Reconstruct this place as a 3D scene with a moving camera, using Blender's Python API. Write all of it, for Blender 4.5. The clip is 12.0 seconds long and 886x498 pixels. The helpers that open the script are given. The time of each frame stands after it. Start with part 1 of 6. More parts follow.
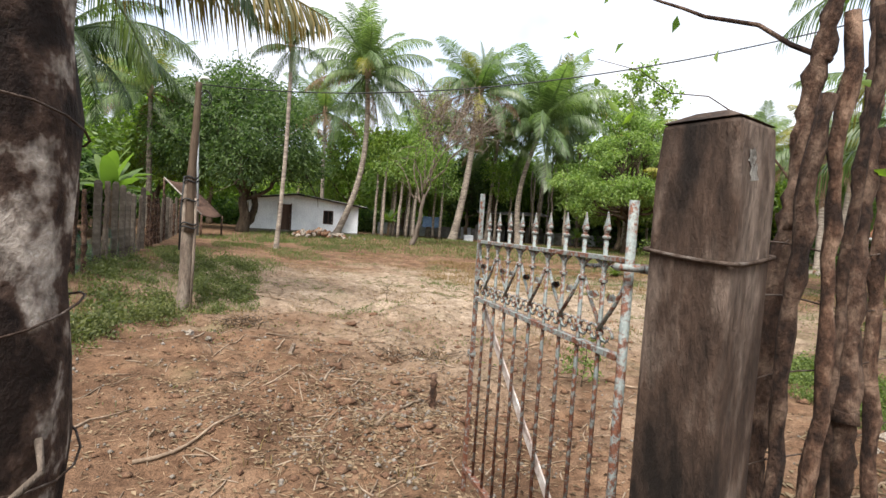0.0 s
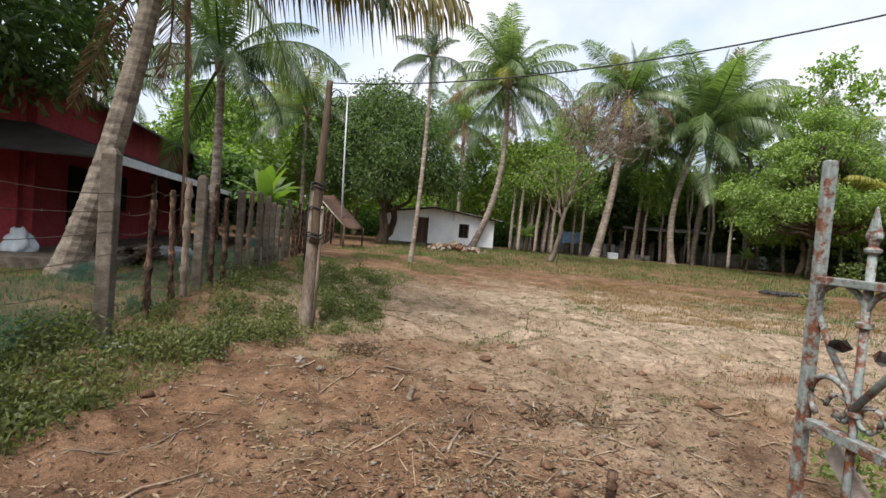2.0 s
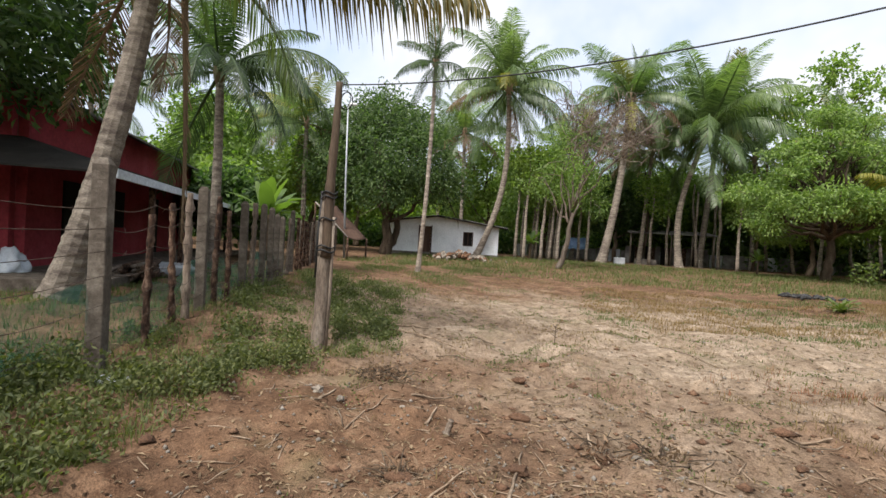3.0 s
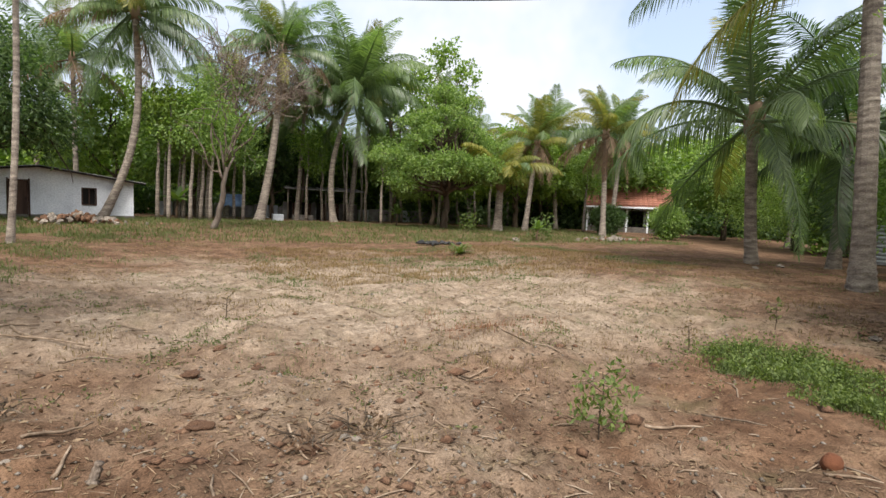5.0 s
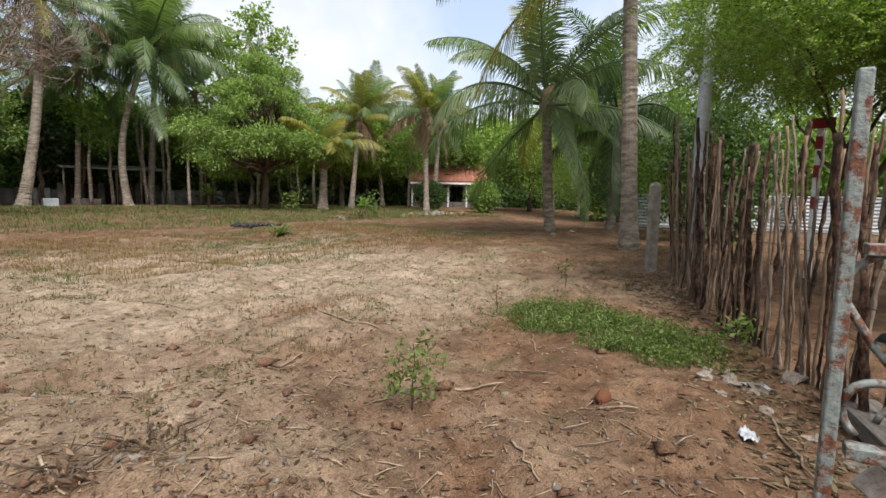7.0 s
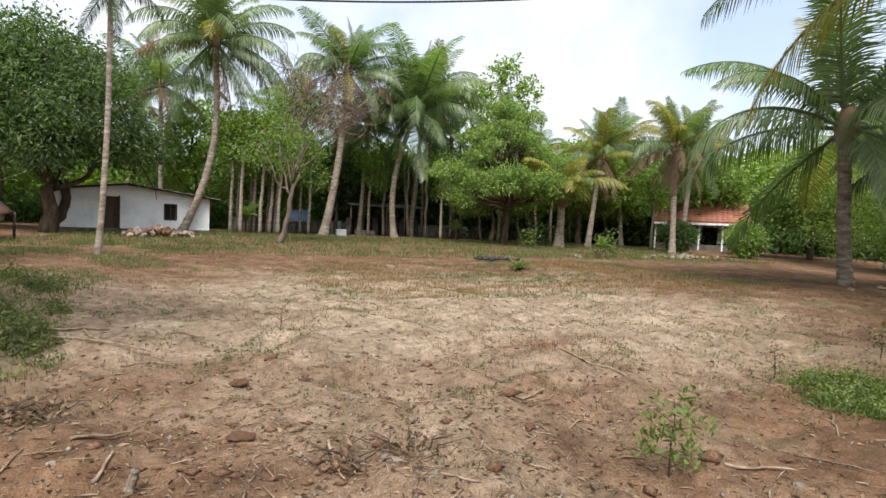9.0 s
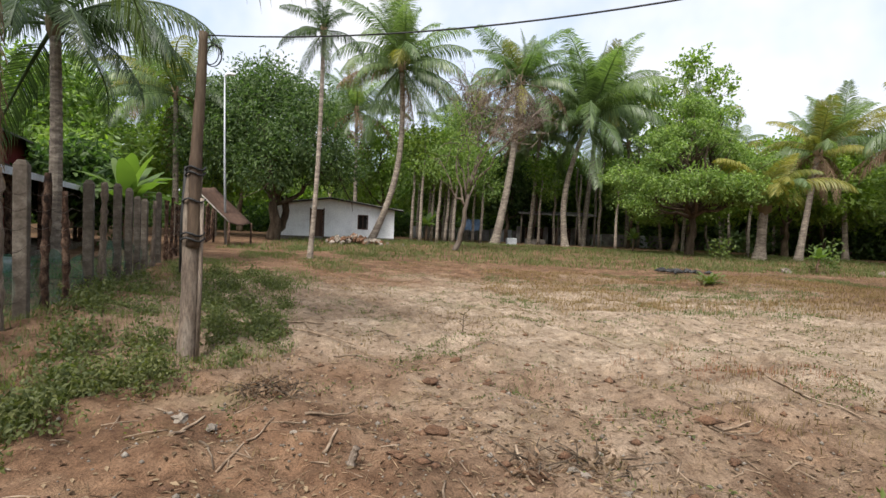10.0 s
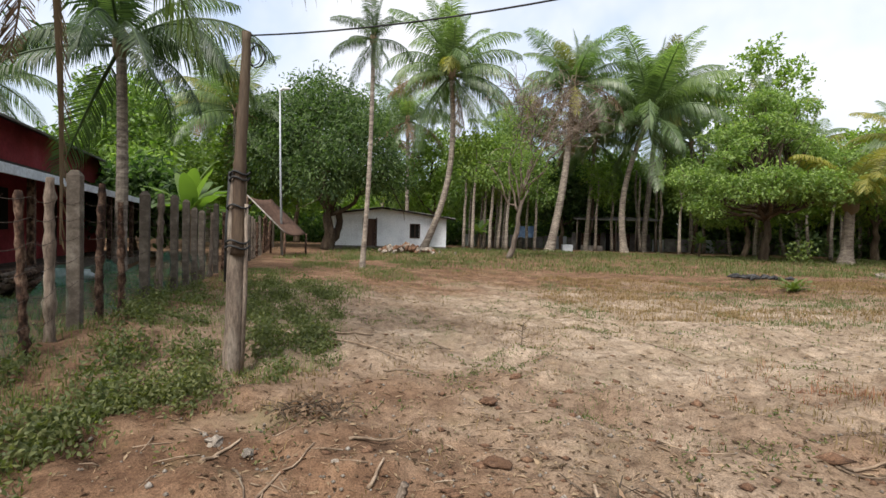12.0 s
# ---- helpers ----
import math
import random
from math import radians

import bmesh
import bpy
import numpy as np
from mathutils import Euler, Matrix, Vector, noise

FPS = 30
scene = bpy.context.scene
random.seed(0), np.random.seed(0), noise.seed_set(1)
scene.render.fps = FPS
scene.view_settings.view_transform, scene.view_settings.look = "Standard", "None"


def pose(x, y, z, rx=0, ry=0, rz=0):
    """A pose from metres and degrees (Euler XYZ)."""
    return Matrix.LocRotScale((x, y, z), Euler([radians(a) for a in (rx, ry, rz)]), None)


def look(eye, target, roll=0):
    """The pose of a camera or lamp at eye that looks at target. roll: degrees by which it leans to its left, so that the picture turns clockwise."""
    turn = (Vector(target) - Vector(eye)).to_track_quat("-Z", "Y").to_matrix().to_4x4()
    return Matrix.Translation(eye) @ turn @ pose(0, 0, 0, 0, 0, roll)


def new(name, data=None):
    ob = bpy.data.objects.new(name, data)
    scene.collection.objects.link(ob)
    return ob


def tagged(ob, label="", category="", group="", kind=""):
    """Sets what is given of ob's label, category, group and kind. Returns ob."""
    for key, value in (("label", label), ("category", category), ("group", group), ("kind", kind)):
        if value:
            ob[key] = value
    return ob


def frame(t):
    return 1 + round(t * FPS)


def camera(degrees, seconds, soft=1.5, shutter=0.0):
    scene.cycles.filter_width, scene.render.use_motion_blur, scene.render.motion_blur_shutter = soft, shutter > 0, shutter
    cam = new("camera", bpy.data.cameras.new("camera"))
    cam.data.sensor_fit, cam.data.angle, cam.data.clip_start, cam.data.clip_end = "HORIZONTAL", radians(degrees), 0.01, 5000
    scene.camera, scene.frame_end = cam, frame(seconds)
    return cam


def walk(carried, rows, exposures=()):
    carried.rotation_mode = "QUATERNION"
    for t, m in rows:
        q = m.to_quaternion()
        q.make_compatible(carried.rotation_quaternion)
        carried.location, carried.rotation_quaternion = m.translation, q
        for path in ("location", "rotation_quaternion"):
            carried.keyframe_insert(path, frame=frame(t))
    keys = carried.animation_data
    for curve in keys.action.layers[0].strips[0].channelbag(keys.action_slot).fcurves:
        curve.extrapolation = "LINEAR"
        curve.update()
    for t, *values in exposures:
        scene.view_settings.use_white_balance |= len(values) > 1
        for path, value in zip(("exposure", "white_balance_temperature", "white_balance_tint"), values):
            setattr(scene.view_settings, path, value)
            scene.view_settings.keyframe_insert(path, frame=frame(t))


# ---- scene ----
cam = camera(83.5, 12.0)
PATH = [
    (0, (0.094, -0.083, 1.586), (0.087, 1.915, 1.496), 3.7),
    (0.5, (0.113, 0.354, 1.573), (-0.009, 2.346, 1.454), 4.4),
    (1, (0.095, 0.711, 1.554), (-0.243, 2.679, 1.442), 4.0),
    (1.5, (0.044, 1.022, 1.557), (-0.467, 2.954, 1.475), 4.5),
    (2, (-0.205, 1.32, 1.556), (-0.745, 3.244, 1.486), 4.7),
    (2.5, (-0.444, 1.536, 1.555), (-1.066, 3.437, 1.527), 3.5),
    (4.5, (-0.978, 2.331, 1.599), (-0.594, 4.29, 1.484), 2.5),
    (5, (-0.882, 2.378, 1.606), (-0.109, 4.217, 1.46), 2.3),
    (5.5, (-0.748, 2.411, 1.593), (0.35, 4.073, 1.419), 1.7),
    (6, (-0.664, 2.407, 1.587), (0.636, 3.912, 1.379), 1.1),
    (6.5, (-0.632, 2.403, 1.586), (0.745, 3.837, 1.364), 0.9),
    (8.5, (-0.674, 2.497, 1.567), (0.142, 4.318, 1.443), 2.0),
    (9, (-0.724, 2.57, 1.539), (-0.181, 4.493, 1.45), 2.5),
    (9.5, (-0.8, 2.496, 1.57), (-0.592, 4.483, 1.486), 2.5),
    (10, (-0.882, 2.483, 1.566), (-1.004, 4.477, 1.481), 2.5),
    (10.5, (-0.93, 2.457, 1.56), (-1.233, 4.432, 1.471), 2.7),
    (11, (-0.953, 2.475, 1.546), (-1.284, 4.445, 1.467), 2.6),
    (11.5, (-0.943, 2.658, 1.506), (-1.26, 4.632, 1.445), 2.0),
    (12, (-0.955, 2.965, 1.505), (-1.287, 4.937, 1.448), 1.5),
]
walk(cam, [(t, look(eye, target, roll)) for t, eye, target, roll in PATH], exposures=((0, 1.62), (0.6, 1.64), (1.5, 1.32), (2.5, 1.26), (5.0, 1.26), (6.5, 1.14), (8.5, 1.34), (10.5, 1.24), (12, 1.24)))

# ---- world, sun, exposure ----
CLOUD = 3.1
SUN_EL, SUN_AZ = 58.0, 200.0   # degrees; azimuth from +y, clockwise
world = bpy.data.worlds.new("sky")
scene.world = world
world.use_nodes = True
wn = world.node_tree
sky = wn.nodes.new("ShaderNodeTexSky")
sky.sky_type = "NISHITA"
sky.sun_disc = False
sky.sun_elevation = radians(SUN_EL)
sky.sun_rotation = radians(SUN_AZ)
sky.air_density, sky.dust_density, sky.ozone_density = 1.0, 6.0, 1.0
# thin bright cloud over most of it, with pale blue gaps
wco = wn.nodes.new("ShaderNodeTexCoord")
wno = wn.nodes.new("ShaderNodeTexNoise")
wno.inputs["Scale"].default_value, wno.inputs["Detail"].default_value, wno.inputs["Roughness"].default_value = 2.2, 5.0, 0.55
wn.links.new(wco.outputs["Generated"], wno.inputs["Vector"])
wra = wn.nodes.new("ShaderNodeMapRange")
wra.inputs[1].default_value, wra.inputs[2].default_value, wra.inputs[3].default_value, wra.inputs[4].default_value = 0.38, 0.60, 0.25, 0.97
wn.links.new(wno.outputs["Fac"], wra.inputs[0])
wmx = wn.nodes.new("ShaderNodeMix")
wmx.data_type = "RGBA"
wmx.inputs[7].default_value = (CLOUD * 0.985, CLOUD, CLOUD * 1.04, 1)
wn.links.new(wra.outputs[0], wmx.inputs[0])
wn.links.new(sky.outputs[0], wmx.inputs[6])
wn.links.new(wmx.outputs[2], wn.nodes["Background"].inputs[0])
wn.nodes["Background"].inputs[1].default_value = 0.15
sun_data = bpy.data.lights.new("sun", "SUN")
sun_data.energy, sun_data.angle, sun_data.color = 2.55, radians(24), (1.0, 0.965, 0.915)
sun = new("sun", sun_data)
sun.matrix_world = pose(0, 0, 30, 90 - SUN_EL, 0, 180 - SUN_AZ)


# ---- materials ----
def mat(name, build):
    m = bpy.data.materials.new(name)
    m.use_nodes = True
    t = m.node_tree
    build(t, t.nodes["Principled BSDF"])
    return m


def node(t, kind, **values):
    n = t.nodes.new(kind)
    for k, v in values.items():
        n.inputs[k.replace("_", " ")].default_value = v
    return n


def noise_tex(t, scale, detail=4.0, rough=0.6, stretch=None):
    n = node(t, "ShaderNodeTexNoise", Scale=scale, Detail=detail, Roughness=rough)
    co = t.nodes.new("ShaderNodeTexCoord")
    if stretch:
        mp = t.nodes.new("ShaderNodeMapping")
        mp.inputs["Scale"].default_value = stretch
        t.links.new(co.outputs["Object"], mp.inputs[0])
        t.links.new(mp.outputs[0], n.inputs["Vector"])
    else:
        t.links.new(co.outputs["Object"], n.inputs["Vector"])
    return n.outputs["Fac"]


def ramp(t, fac, *stops):
    r = t.nodes.new("ShaderNodeValToRGB")
    el = r.color_ramp.elements
    while len(el) < len(stops):
        el.new(0.5)
    for e, (p, c) in zip(el, stops):
        e.position, e.color = p, (*c, 1)
    t.links.new(fac, r.inputs[0])
    return r.outputs[0]


def mix(t, fac, a, b, kind="MIX"):
    n = t.nodes.new("ShaderNodeMix")
    n.data_type, n.blend_type = "RGBA", kind
    for sock, v in ((n.inputs[0], fac), (n.inputs[6], a), (n.inputs[7], b)):
        if isinstance(v, (int, float)):
            sock.default_value = v
        elif isinstance(v, tuple):
            sock.default_value = (*v, 1)
        else:
            t.links.new(v, sock)
    return n.outputs[2]


def bump(t, bsdf, height, strength, dist=0.02):
    b = node(t, "ShaderNodeBump", Strength=strength, Distance=dist)
    t.links.new(height, b.inputs["Height"])
    t.links.new(b.outputs[0], bsdf.inputs["Normal"])


def two_scale(name, dark, mid, light, scale, rough=0.85, fine=40.0, stretch=None, strength=0.5, metal=0.0, vary=0.0, dist=0.02, contrast=0.3, spread=0.2):
    """Grain and stains at two scales over one base colour."""
    def build(t, b):
        big = noise_tex(t, scale, 5.0, 0.6, stretch)
        small = noise_tex(t, fine, 5.0, 0.7, stretch)
        c = ramp(t, big, (0.5 - spread, dark), (0.5, mid), (0.5 + spread, light))
        c2 = ramp(t, small, (0.3, (0.9 - contrast,) * 3), (0.7, (0.95 + contrast,) * 3))
        c = mix(t, 0.7, c, c2, "MULTIPLY")
        if vary:
            info = t.nodes.new("ShaderNodeObjectInfo")
            v = ramp(t, info.outputs["Random"], (0.0, (1 - vary,) * 3), (1.0, (1 + vary, 1 + vary * 0.9, 1 + vary * 0.8)))
            c = mix(t, 1.0, c, v, "MULTIPLY")
        t.links.new(c, b.inputs["Base Color"])
        b.inputs["Roughness"].default_value = rough
        b.inputs["Metallic"].default_value = metal
        b.inputs["Specular IOR Level"].default_value = 0.25
        bump(t, b, small, strength, dist)
    return mat(name, build)


def leaf_mat(name, dark, light, through_col, rough=0.5, spec=0.4):
    def build(t, b):
        geo = t.nodes.new("ShaderNodeNewGeometry")
        info = t.nodes.new("ShaderNodeObjectInfo")
        c = ramp(t, geo.outputs["Random Per Island"], (0.0, dark), (1.0, light))
        v = ramp(t, info.outputs["Random"], (0.0, (0.8, 0.85, 0.8)), (1.0, (1.2, 1.12, 1.1)))
        c = mix(t, 1.0, c, v, "MULTIPLY")
        t.links.new(c, b.inputs["Base Color"])
        b.inputs["Roughness"].default_value = rough
        b.inputs["Specular IOR Level"].default_value = spec
        tr = node(t, "ShaderNodeBsdfTranslucent")
        tc = mix(t, 1.0, c, through_col, "MULTIPLY")
        t.links.new(tc, tr.inputs["Color"])
        ms = t.nodes.new("ShaderNodeMixShader")
        ms.inputs[0].default_value = 0.42
        t.links.new(b.outputs[0], ms.inputs[1])
        t.links.new(tr.outputs[0], ms.inputs[2])
        t.links.new(ms.outputs[0], t.nodes["Material Output"].inputs[0])
    return mat(name, build)


def ground_build(t, b):
    geo = t.nodes.new("ShaderNodeNewGeometry")
    big = noise_tex(t, 0.28, 5.0, 0.62)
    mid = noise_tex(t, 1.3, 6.0, 0.65)
    fine = noise_tex(t, 11.0, 6.0, 0.75)
    grit = noise_tex(t, 70.0, 3.0, 0.7)
    soil = ramp(t, mid, (0.25, (0.066, 0.039, 0.025)), (0.5, (0.148, 0.088, 0.054)), (0.75, (0.238, 0.159, 0.104)))
    sand = ramp(t, mid, (0.3, (0.195, 0.145, 0.100)), (0.7, (0.355, 0.288, 0.220)))
    # trodden pale sand lies in the middle of the yard
    far = t.nodes.new("ShaderNodeVectorMath")
    far.operation = "DISTANCE"
    sc = t.nodes.new("ShaderNodeVectorMath")
    sc.operation = "MULTIPLY"
    sc.inputs[1].default_value = (0.85, 1.0, 0.0)
    t.links.new(geo.outputs["Position"], sc.inputs[0])
    t.links.new(sc.outputs[0], far.inputs[0])
    far.inputs[1].default_value = (1.5, 12.0, 0.0)
    d = t.nodes.new("ShaderNodeMath")
    d.operation = "MULTIPLY_ADD"
    d.inputs[1].default_value = -0.075
    d.inputs[2].default_value = 0.72
    t.links.new(far.outputs["Value"], d.inputs[0])
    s = t.nodes.new("ShaderNodeMath")
    s.operation = "MULTIPLY_ADD"
    s.inputs[1].default_value = 1.3
    t.links.new(big, s.inputs[0])
    sub = t.nodes.new("ShaderNodeMath")
    sub.operation = "SUBTRACT"
    t.links.new(d.outputs[0], sub.inputs[0])
    sub.inputs[1].default_value = 0.35
    t.links.new(sub.outputs[0], s.inputs[2])
    m = ramp(t, s.outputs[0], (0.42, (0, 0, 0)), (0.78, (1, 1, 1)))
    c = mix(t, m, soil, sand)
    litter = ramp(t, fine, (0.30, (0.48, 0.44, 0.41)), (0.55, (1.0, 1.0, 1.0)), (0.75, (1.22, 1.2, 1.15)))
    c = mix(t, 0.8, c, litter, "MULTIPLY")
    g = ramp(t, grit, (0.33, (0.58, 0.56, 0.54)), (0.5, (1.0, 1.0, 1.0)), (0.68, (1.35, 1.33, 1.3)))
    c = mix(t, 0.9, c, g, "MULTIPLY")
    foot = ramp(t, noise_tex(t, 4.2, 5.0, 0.7), (0.34, (0.55, 0.5, 0.47)), (0.5, (1.0, 1.0, 1.0)), (0.68, (1.18, 1.16, 1.12)))
    c = mix(t, 0.8, c, foot, "MULTIPLY")
    moss = ramp(t, noise_tex(t, 0.55, 6.0, 0.7), (0.56, (0, 0, 0)), (0.74, (0.75, 0.75, 0.75)))
    c = mix(t, moss, c, (0.115, 0.105, 0.05))
    t.links.new(c, b.inputs["Base Color"])
    b.inputs["Roughness"].default_value = 0.95
    b.inputs["Specular IOR Level"].default_value = 0.1
    h = mix(t, 0.4, fine, grit)
    bump(t, b, h, 1.0, 0.045)


M_ground = mat("bare_soil", ground_build)
M_trunk = two_scale("palm_bark", (0.120, 0.098, 0.083), (0.203, 0.173, 0.143), (0.300, 0.262, 0.217), 3.0, 0.9, 30.0, (1, 1, 3), 0.7, vary=0.2, contrast=0.65, spread=0.14)
M_bark = two_scale("dark_bark", (0.035, 0.025, 0.017), (0.077, 0.056, 0.038), (0.140, 0.112, 0.084), 4.0, 0.95, 30.0, (1, 1, 0.3), 0.9, vary=0.25, contrast=0.65)
M_stake = two_scale("stake_bark", (0.018, 0.010, 0.007), (0.062, 0.034, 0.022), (0.150, 0.100, 0.072), 14.0, 0.95, 60.0, (1, 1, 0.55), 1.0, vary=0.35, contrast=0.65, spread=0.12)
M_pale_stake = two_scale("weathered_wood", (0.085, 0.065, 0.052), (0.156, 0.124, 0.098), (0.234, 0.202, 0.169), 6.0, 0.95, 45.0, (1, 1, 0.25), 0.8, vary=0.3, contrast=0.65)
M_bamboo = two_scale("split_bamboo", (0.052, 0.033, 0.022), (0.100, 0.068, 0.045), (0.155, 0.115, 0.075), 5.0, 0.7, 40.0, (1, 1, 0.15), 0.4, vary=0.3)
M_concrete = two_scale("weathered_concrete", (0.064, 0.056, 0.049), (0.118, 0.105, 0.093), (0.176, 0.162, 0.142), 5.0, 0.9, 50.0, None, 0.5, vary=0.15)
M_gatepost = two_scale("stained_gatepost", (0.0080, 0.0048, 0.0032), (0.0440, 0.0272, 0.0192), (0.1360, 0.1040, 0.0840), 3.2, 0.9, 22.0, (1.6, 1.6, 0.45), 0.9, contrast=0.65, spread=0.13)
M_blotch = two_scale("lichen_trunk", (0.014, 0.008, 0.006), (0.070, 0.044, 0.033), (0.44, 0.39, 0.34), 7.0, 0.9, 38.0, (1, 1, 0.8), 0.6, contrast=0.65, spread=0.075)
M_whitewash = two_scale("whitewashed_wall", (0.60, 0.62, 0.65), (0.76, 0.79, 0.82), (0.84, 0.86, 0.88), 0.9, 0.9, 14.0, None, 0.15)
M_door = two_scale("brown_door_wood", (0.042, 0.024, 0.017), (0.072, 0.042, 0.030), (0.102, 0.060, 0.042), 2.0, 0.8, 25.0, (4, 4, 0.4), 0.3)
M_dark = two_scale("dark_interior", (0.008, 0.007, 0.006), (0.014, 0.012, 0.011), (0.02, 0.018, 0.016), 2.0, 0.9, 12.0)
M_sheet = two_scale("grey_roof_sheet", (0.077, 0.070, 0.066), (0.140, 0.133, 0.126), (0.224, 0.217, 0.210), 1.5, 0.7, 20.0, None, 0.3)
M_galv = two_scale("galvanised_sheet", (0.235, 0.255, 0.275), (0.340, 0.362, 0.385), (0.440, 0.462, 0.480), 1.2, 0.5, 15.0, None, 0.1, metal=0.25)
M_red = two_scale("crimson_plaster", (0.190, 0.024, 0.032), (0.285, 0.040, 0.052), (0.345, 0.066, 0.080), 0.7, 0.85, 12.0, None, 0.15)
M_tile = two_scale("orange_roof_tile", (0.22, 0.085, 0.055), (0.30, 0.125, 0.085), (0.38, 0.18, 0.13), 2.0, 0.8, 12.0, None, 0.3, vary=0.15)
M_stone = two_scale("pale_stone", (0.115, 0.095, 0.075), (0.200, 0.172, 0.142), (0.330, 0.298, 0.258), 8.0, 0.9, 60.0, None, 0.5, vary=0.3)
M_clod = two_scale("soil_clod", (0.084, 0.045, 0.028), (0.147, 0.081, 0.049), (0.210, 0.126, 0.077), 12.0, 0.95, 70.0, None, 0.8, vary=0.2, contrast=0.65)
M_twig = two_scale("dry_stick", (0.085, 0.060, 0.042), (0.175, 0.130, 0.092), (0.290, 0.235, 0.178), 9.0, 0.9, 60.0, (1, 1, 1), 0.4, vary=0.35)
M_char = two_scale("burnt_ash", (0.012, 0.012, 0.012), (0.03, 0.03, 0.03), (0.10, 0.10, 0.10), 8.0, 0.95, 40.0)
M_white = two_scale("white_plastic", (0.62, 0.63, 0.64), (0.74, 0.75, 0.76), (0.82, 0.82, 0.83), 4.0, 0.5, 20.0, None, 0.3)
M_fence_post = two_scale("mossy_post_concrete", (0.045, 0.036, 0.028), (0.090, 0.076, 0.062), (0.160, 0.142, 0.120), 6.0, 0.95, 40.0, None, 0.7, vary=0.25)
M_palepost = two_scale("pale_post_concrete", (0.15, 0.135, 0.115), (0.24, 0.22, 0.19), (0.33, 0.31, 0.28), 5.0, 0.95, 45.0, None, 0.6)
M_eave = two_scale("pale_eave_sheet", (0.42, 0.46, 0.52), (0.55, 0.60, 0.66), (0.64, 0.69, 0.74), 1.2, 0.6, 15.0, None, 0.15)
M_flake = two_scale("old_paint", (0.16, 0.15, 0.13), (0.36, 0.35, 0.33), (0.52, 0.51, 0.48), 30.0, 0.8, 120.0)
# near-black base: the shade under the veranda is put into the sheet's colour
M_shadesheet = two_scale("shade_black_roof_sheet", (0.008, 0.007, 0.006), (0.016, 0.014, 0.012), (0.034, 0.030, 0.027), 1.5, 0.85, 20.0, None, 0.3)
M_wire = two_scale("rusty_wire", (0.035, 0.021, 0.015), (0.070, 0.049, 0.038), (0.133, 0.112, 0.098), 20.0, 0.7, 80.0, metal=0.5)
M_cable = two_scale("black_cable", (0.012, 0.012, 0.012), (0.02, 0.02, 0.02), (0.03, 0.03, 0.03), 5.0, 0.6, 30.0)
M_redpaint = two_scale("red_paint", (0.210, 0.018, 0.018), (0.300, 0.030, 0.030), (0.348, 0.054, 0.048), 3.0, 0.6, 20.0)
M_blue = two_scale("blue_paint", (0.08, 0.13, 0.24), (0.12, 0.19, 0.33), (0.17, 0.25, 0.4), 3.0, 0.6, 20.0)


def gate_build(t, b):
    big = noise_tex(t, 32.0, 6.0, 0.75)
    fine = noise_tex(t, 90.0, 5.0, 0.7)
    rust = ramp(t, fine, (0.3, (0.05, 0.018, 0.010)), (0.6, (0.15, 0.055, 0.028)), (0.8, (0.24, 0.10, 0.05)))
    paint = ramp(t, fine, (0.3, (0.12, 0.145, 0.14)), (0.7, (0.25, 0.28, 0.27)))
    geo = t.nodes.new("ShaderNodeSeparateXYZ")
    g = t.nodes.new("ShaderNodeNewGeometry")
    t.links.new(g.outputs["Position"], geo.inputs[0])
    # more of the paint has gone low down, where the rain splashes
    a = t.nodes.new("ShaderNodeMath")
    a.operation = "MULTIPLY_ADD"
    a.inputs[1].default_value = 0.08
    t.links.new(geo.outputs["Z"], a.inputs[0])
    t.links.new(big, a.inputs[2])
    m = ramp(t, a.outputs[0], (0.55, (0, 0, 0)), (0.64, (1, 1, 1)))
    t.links.new(mix(t, m, rust, paint), b.inputs["Base Color"])
    b.inputs["Roughness"].default_value = 0.7
    b.inputs["Metallic"].default_value = 0.2
    bump(t, b, big, 0.7, 0.006)


M_gate = mat("flaking_gate_paint", gate_build)
M_brace = two_scale("pale_flaking_paint", (0.14, 0.07, 0.05), (0.36, 0.31, 0.28), (0.46, 0.44, 0.42), 12.0, 0.7, 50.0, None, 0.4)
M_cane = two_scale("tan_cane", (0.085, 0.056, 0.037), (0.165, 0.116, 0.080), (0.250, 0.190, 0.135), 6.0, 0.85, 45.0, (1, 1, 0.25), 0.6, vary=0.35)


def net_build(t, b):
    b.inputs["Base Color"].default_value = (0.045, 0.19, 0.13, 1)
    b.inputs["Roughness"].default_value = 0.6
    w = noise_tex(t, 3.0, 4.0, 0.6)
    r = ramp(t, w, (0.3, (0.28, 0.28, 0.28)), (0.7, (0.6, 0.6, 0.6)))
    t.links.new(r, b.inputs["Alpha"])


M_net = mat("green_shade_net", net_build)

M_frond = leaf_mat("palm_leaflet", (0.066, 0.104, 0.050), (0.168, 0.228, 0.105), (1.6, 1.9, 0.7), 0.4, 0.5)
# darker copy of palm_leaflet: deep green, with backlighting put into the colour
M_frond_k = leaf_mat("deep_green_backlit_leaflet", (0.030, 0.052, 0.026), (0.085, 0.125, 0.055), (1.4, 1.7, 0.7), 0.45, 0.35)
M_frond_y = leaf_mat("yellowing_leaflet", (0.110, 0.130, 0.030), (0.260, 0.250, 0.065), (1.5, 1.5, 0.7), 0.5)
M_frond_d = leaf_mat("dry_leaflet", (0.12, 0.085, 0.06), (0.30, 0.22, 0.15), (1.2, 1.0, 0.8), 0.8, 0.1)
M_frond_o = leaf_mat("browning_leaflet", (0.045, 0.055, 0.02), (0.21, 0.155, 0.05), (1.4, 1.2, 0.6), 0.6, 0.2)
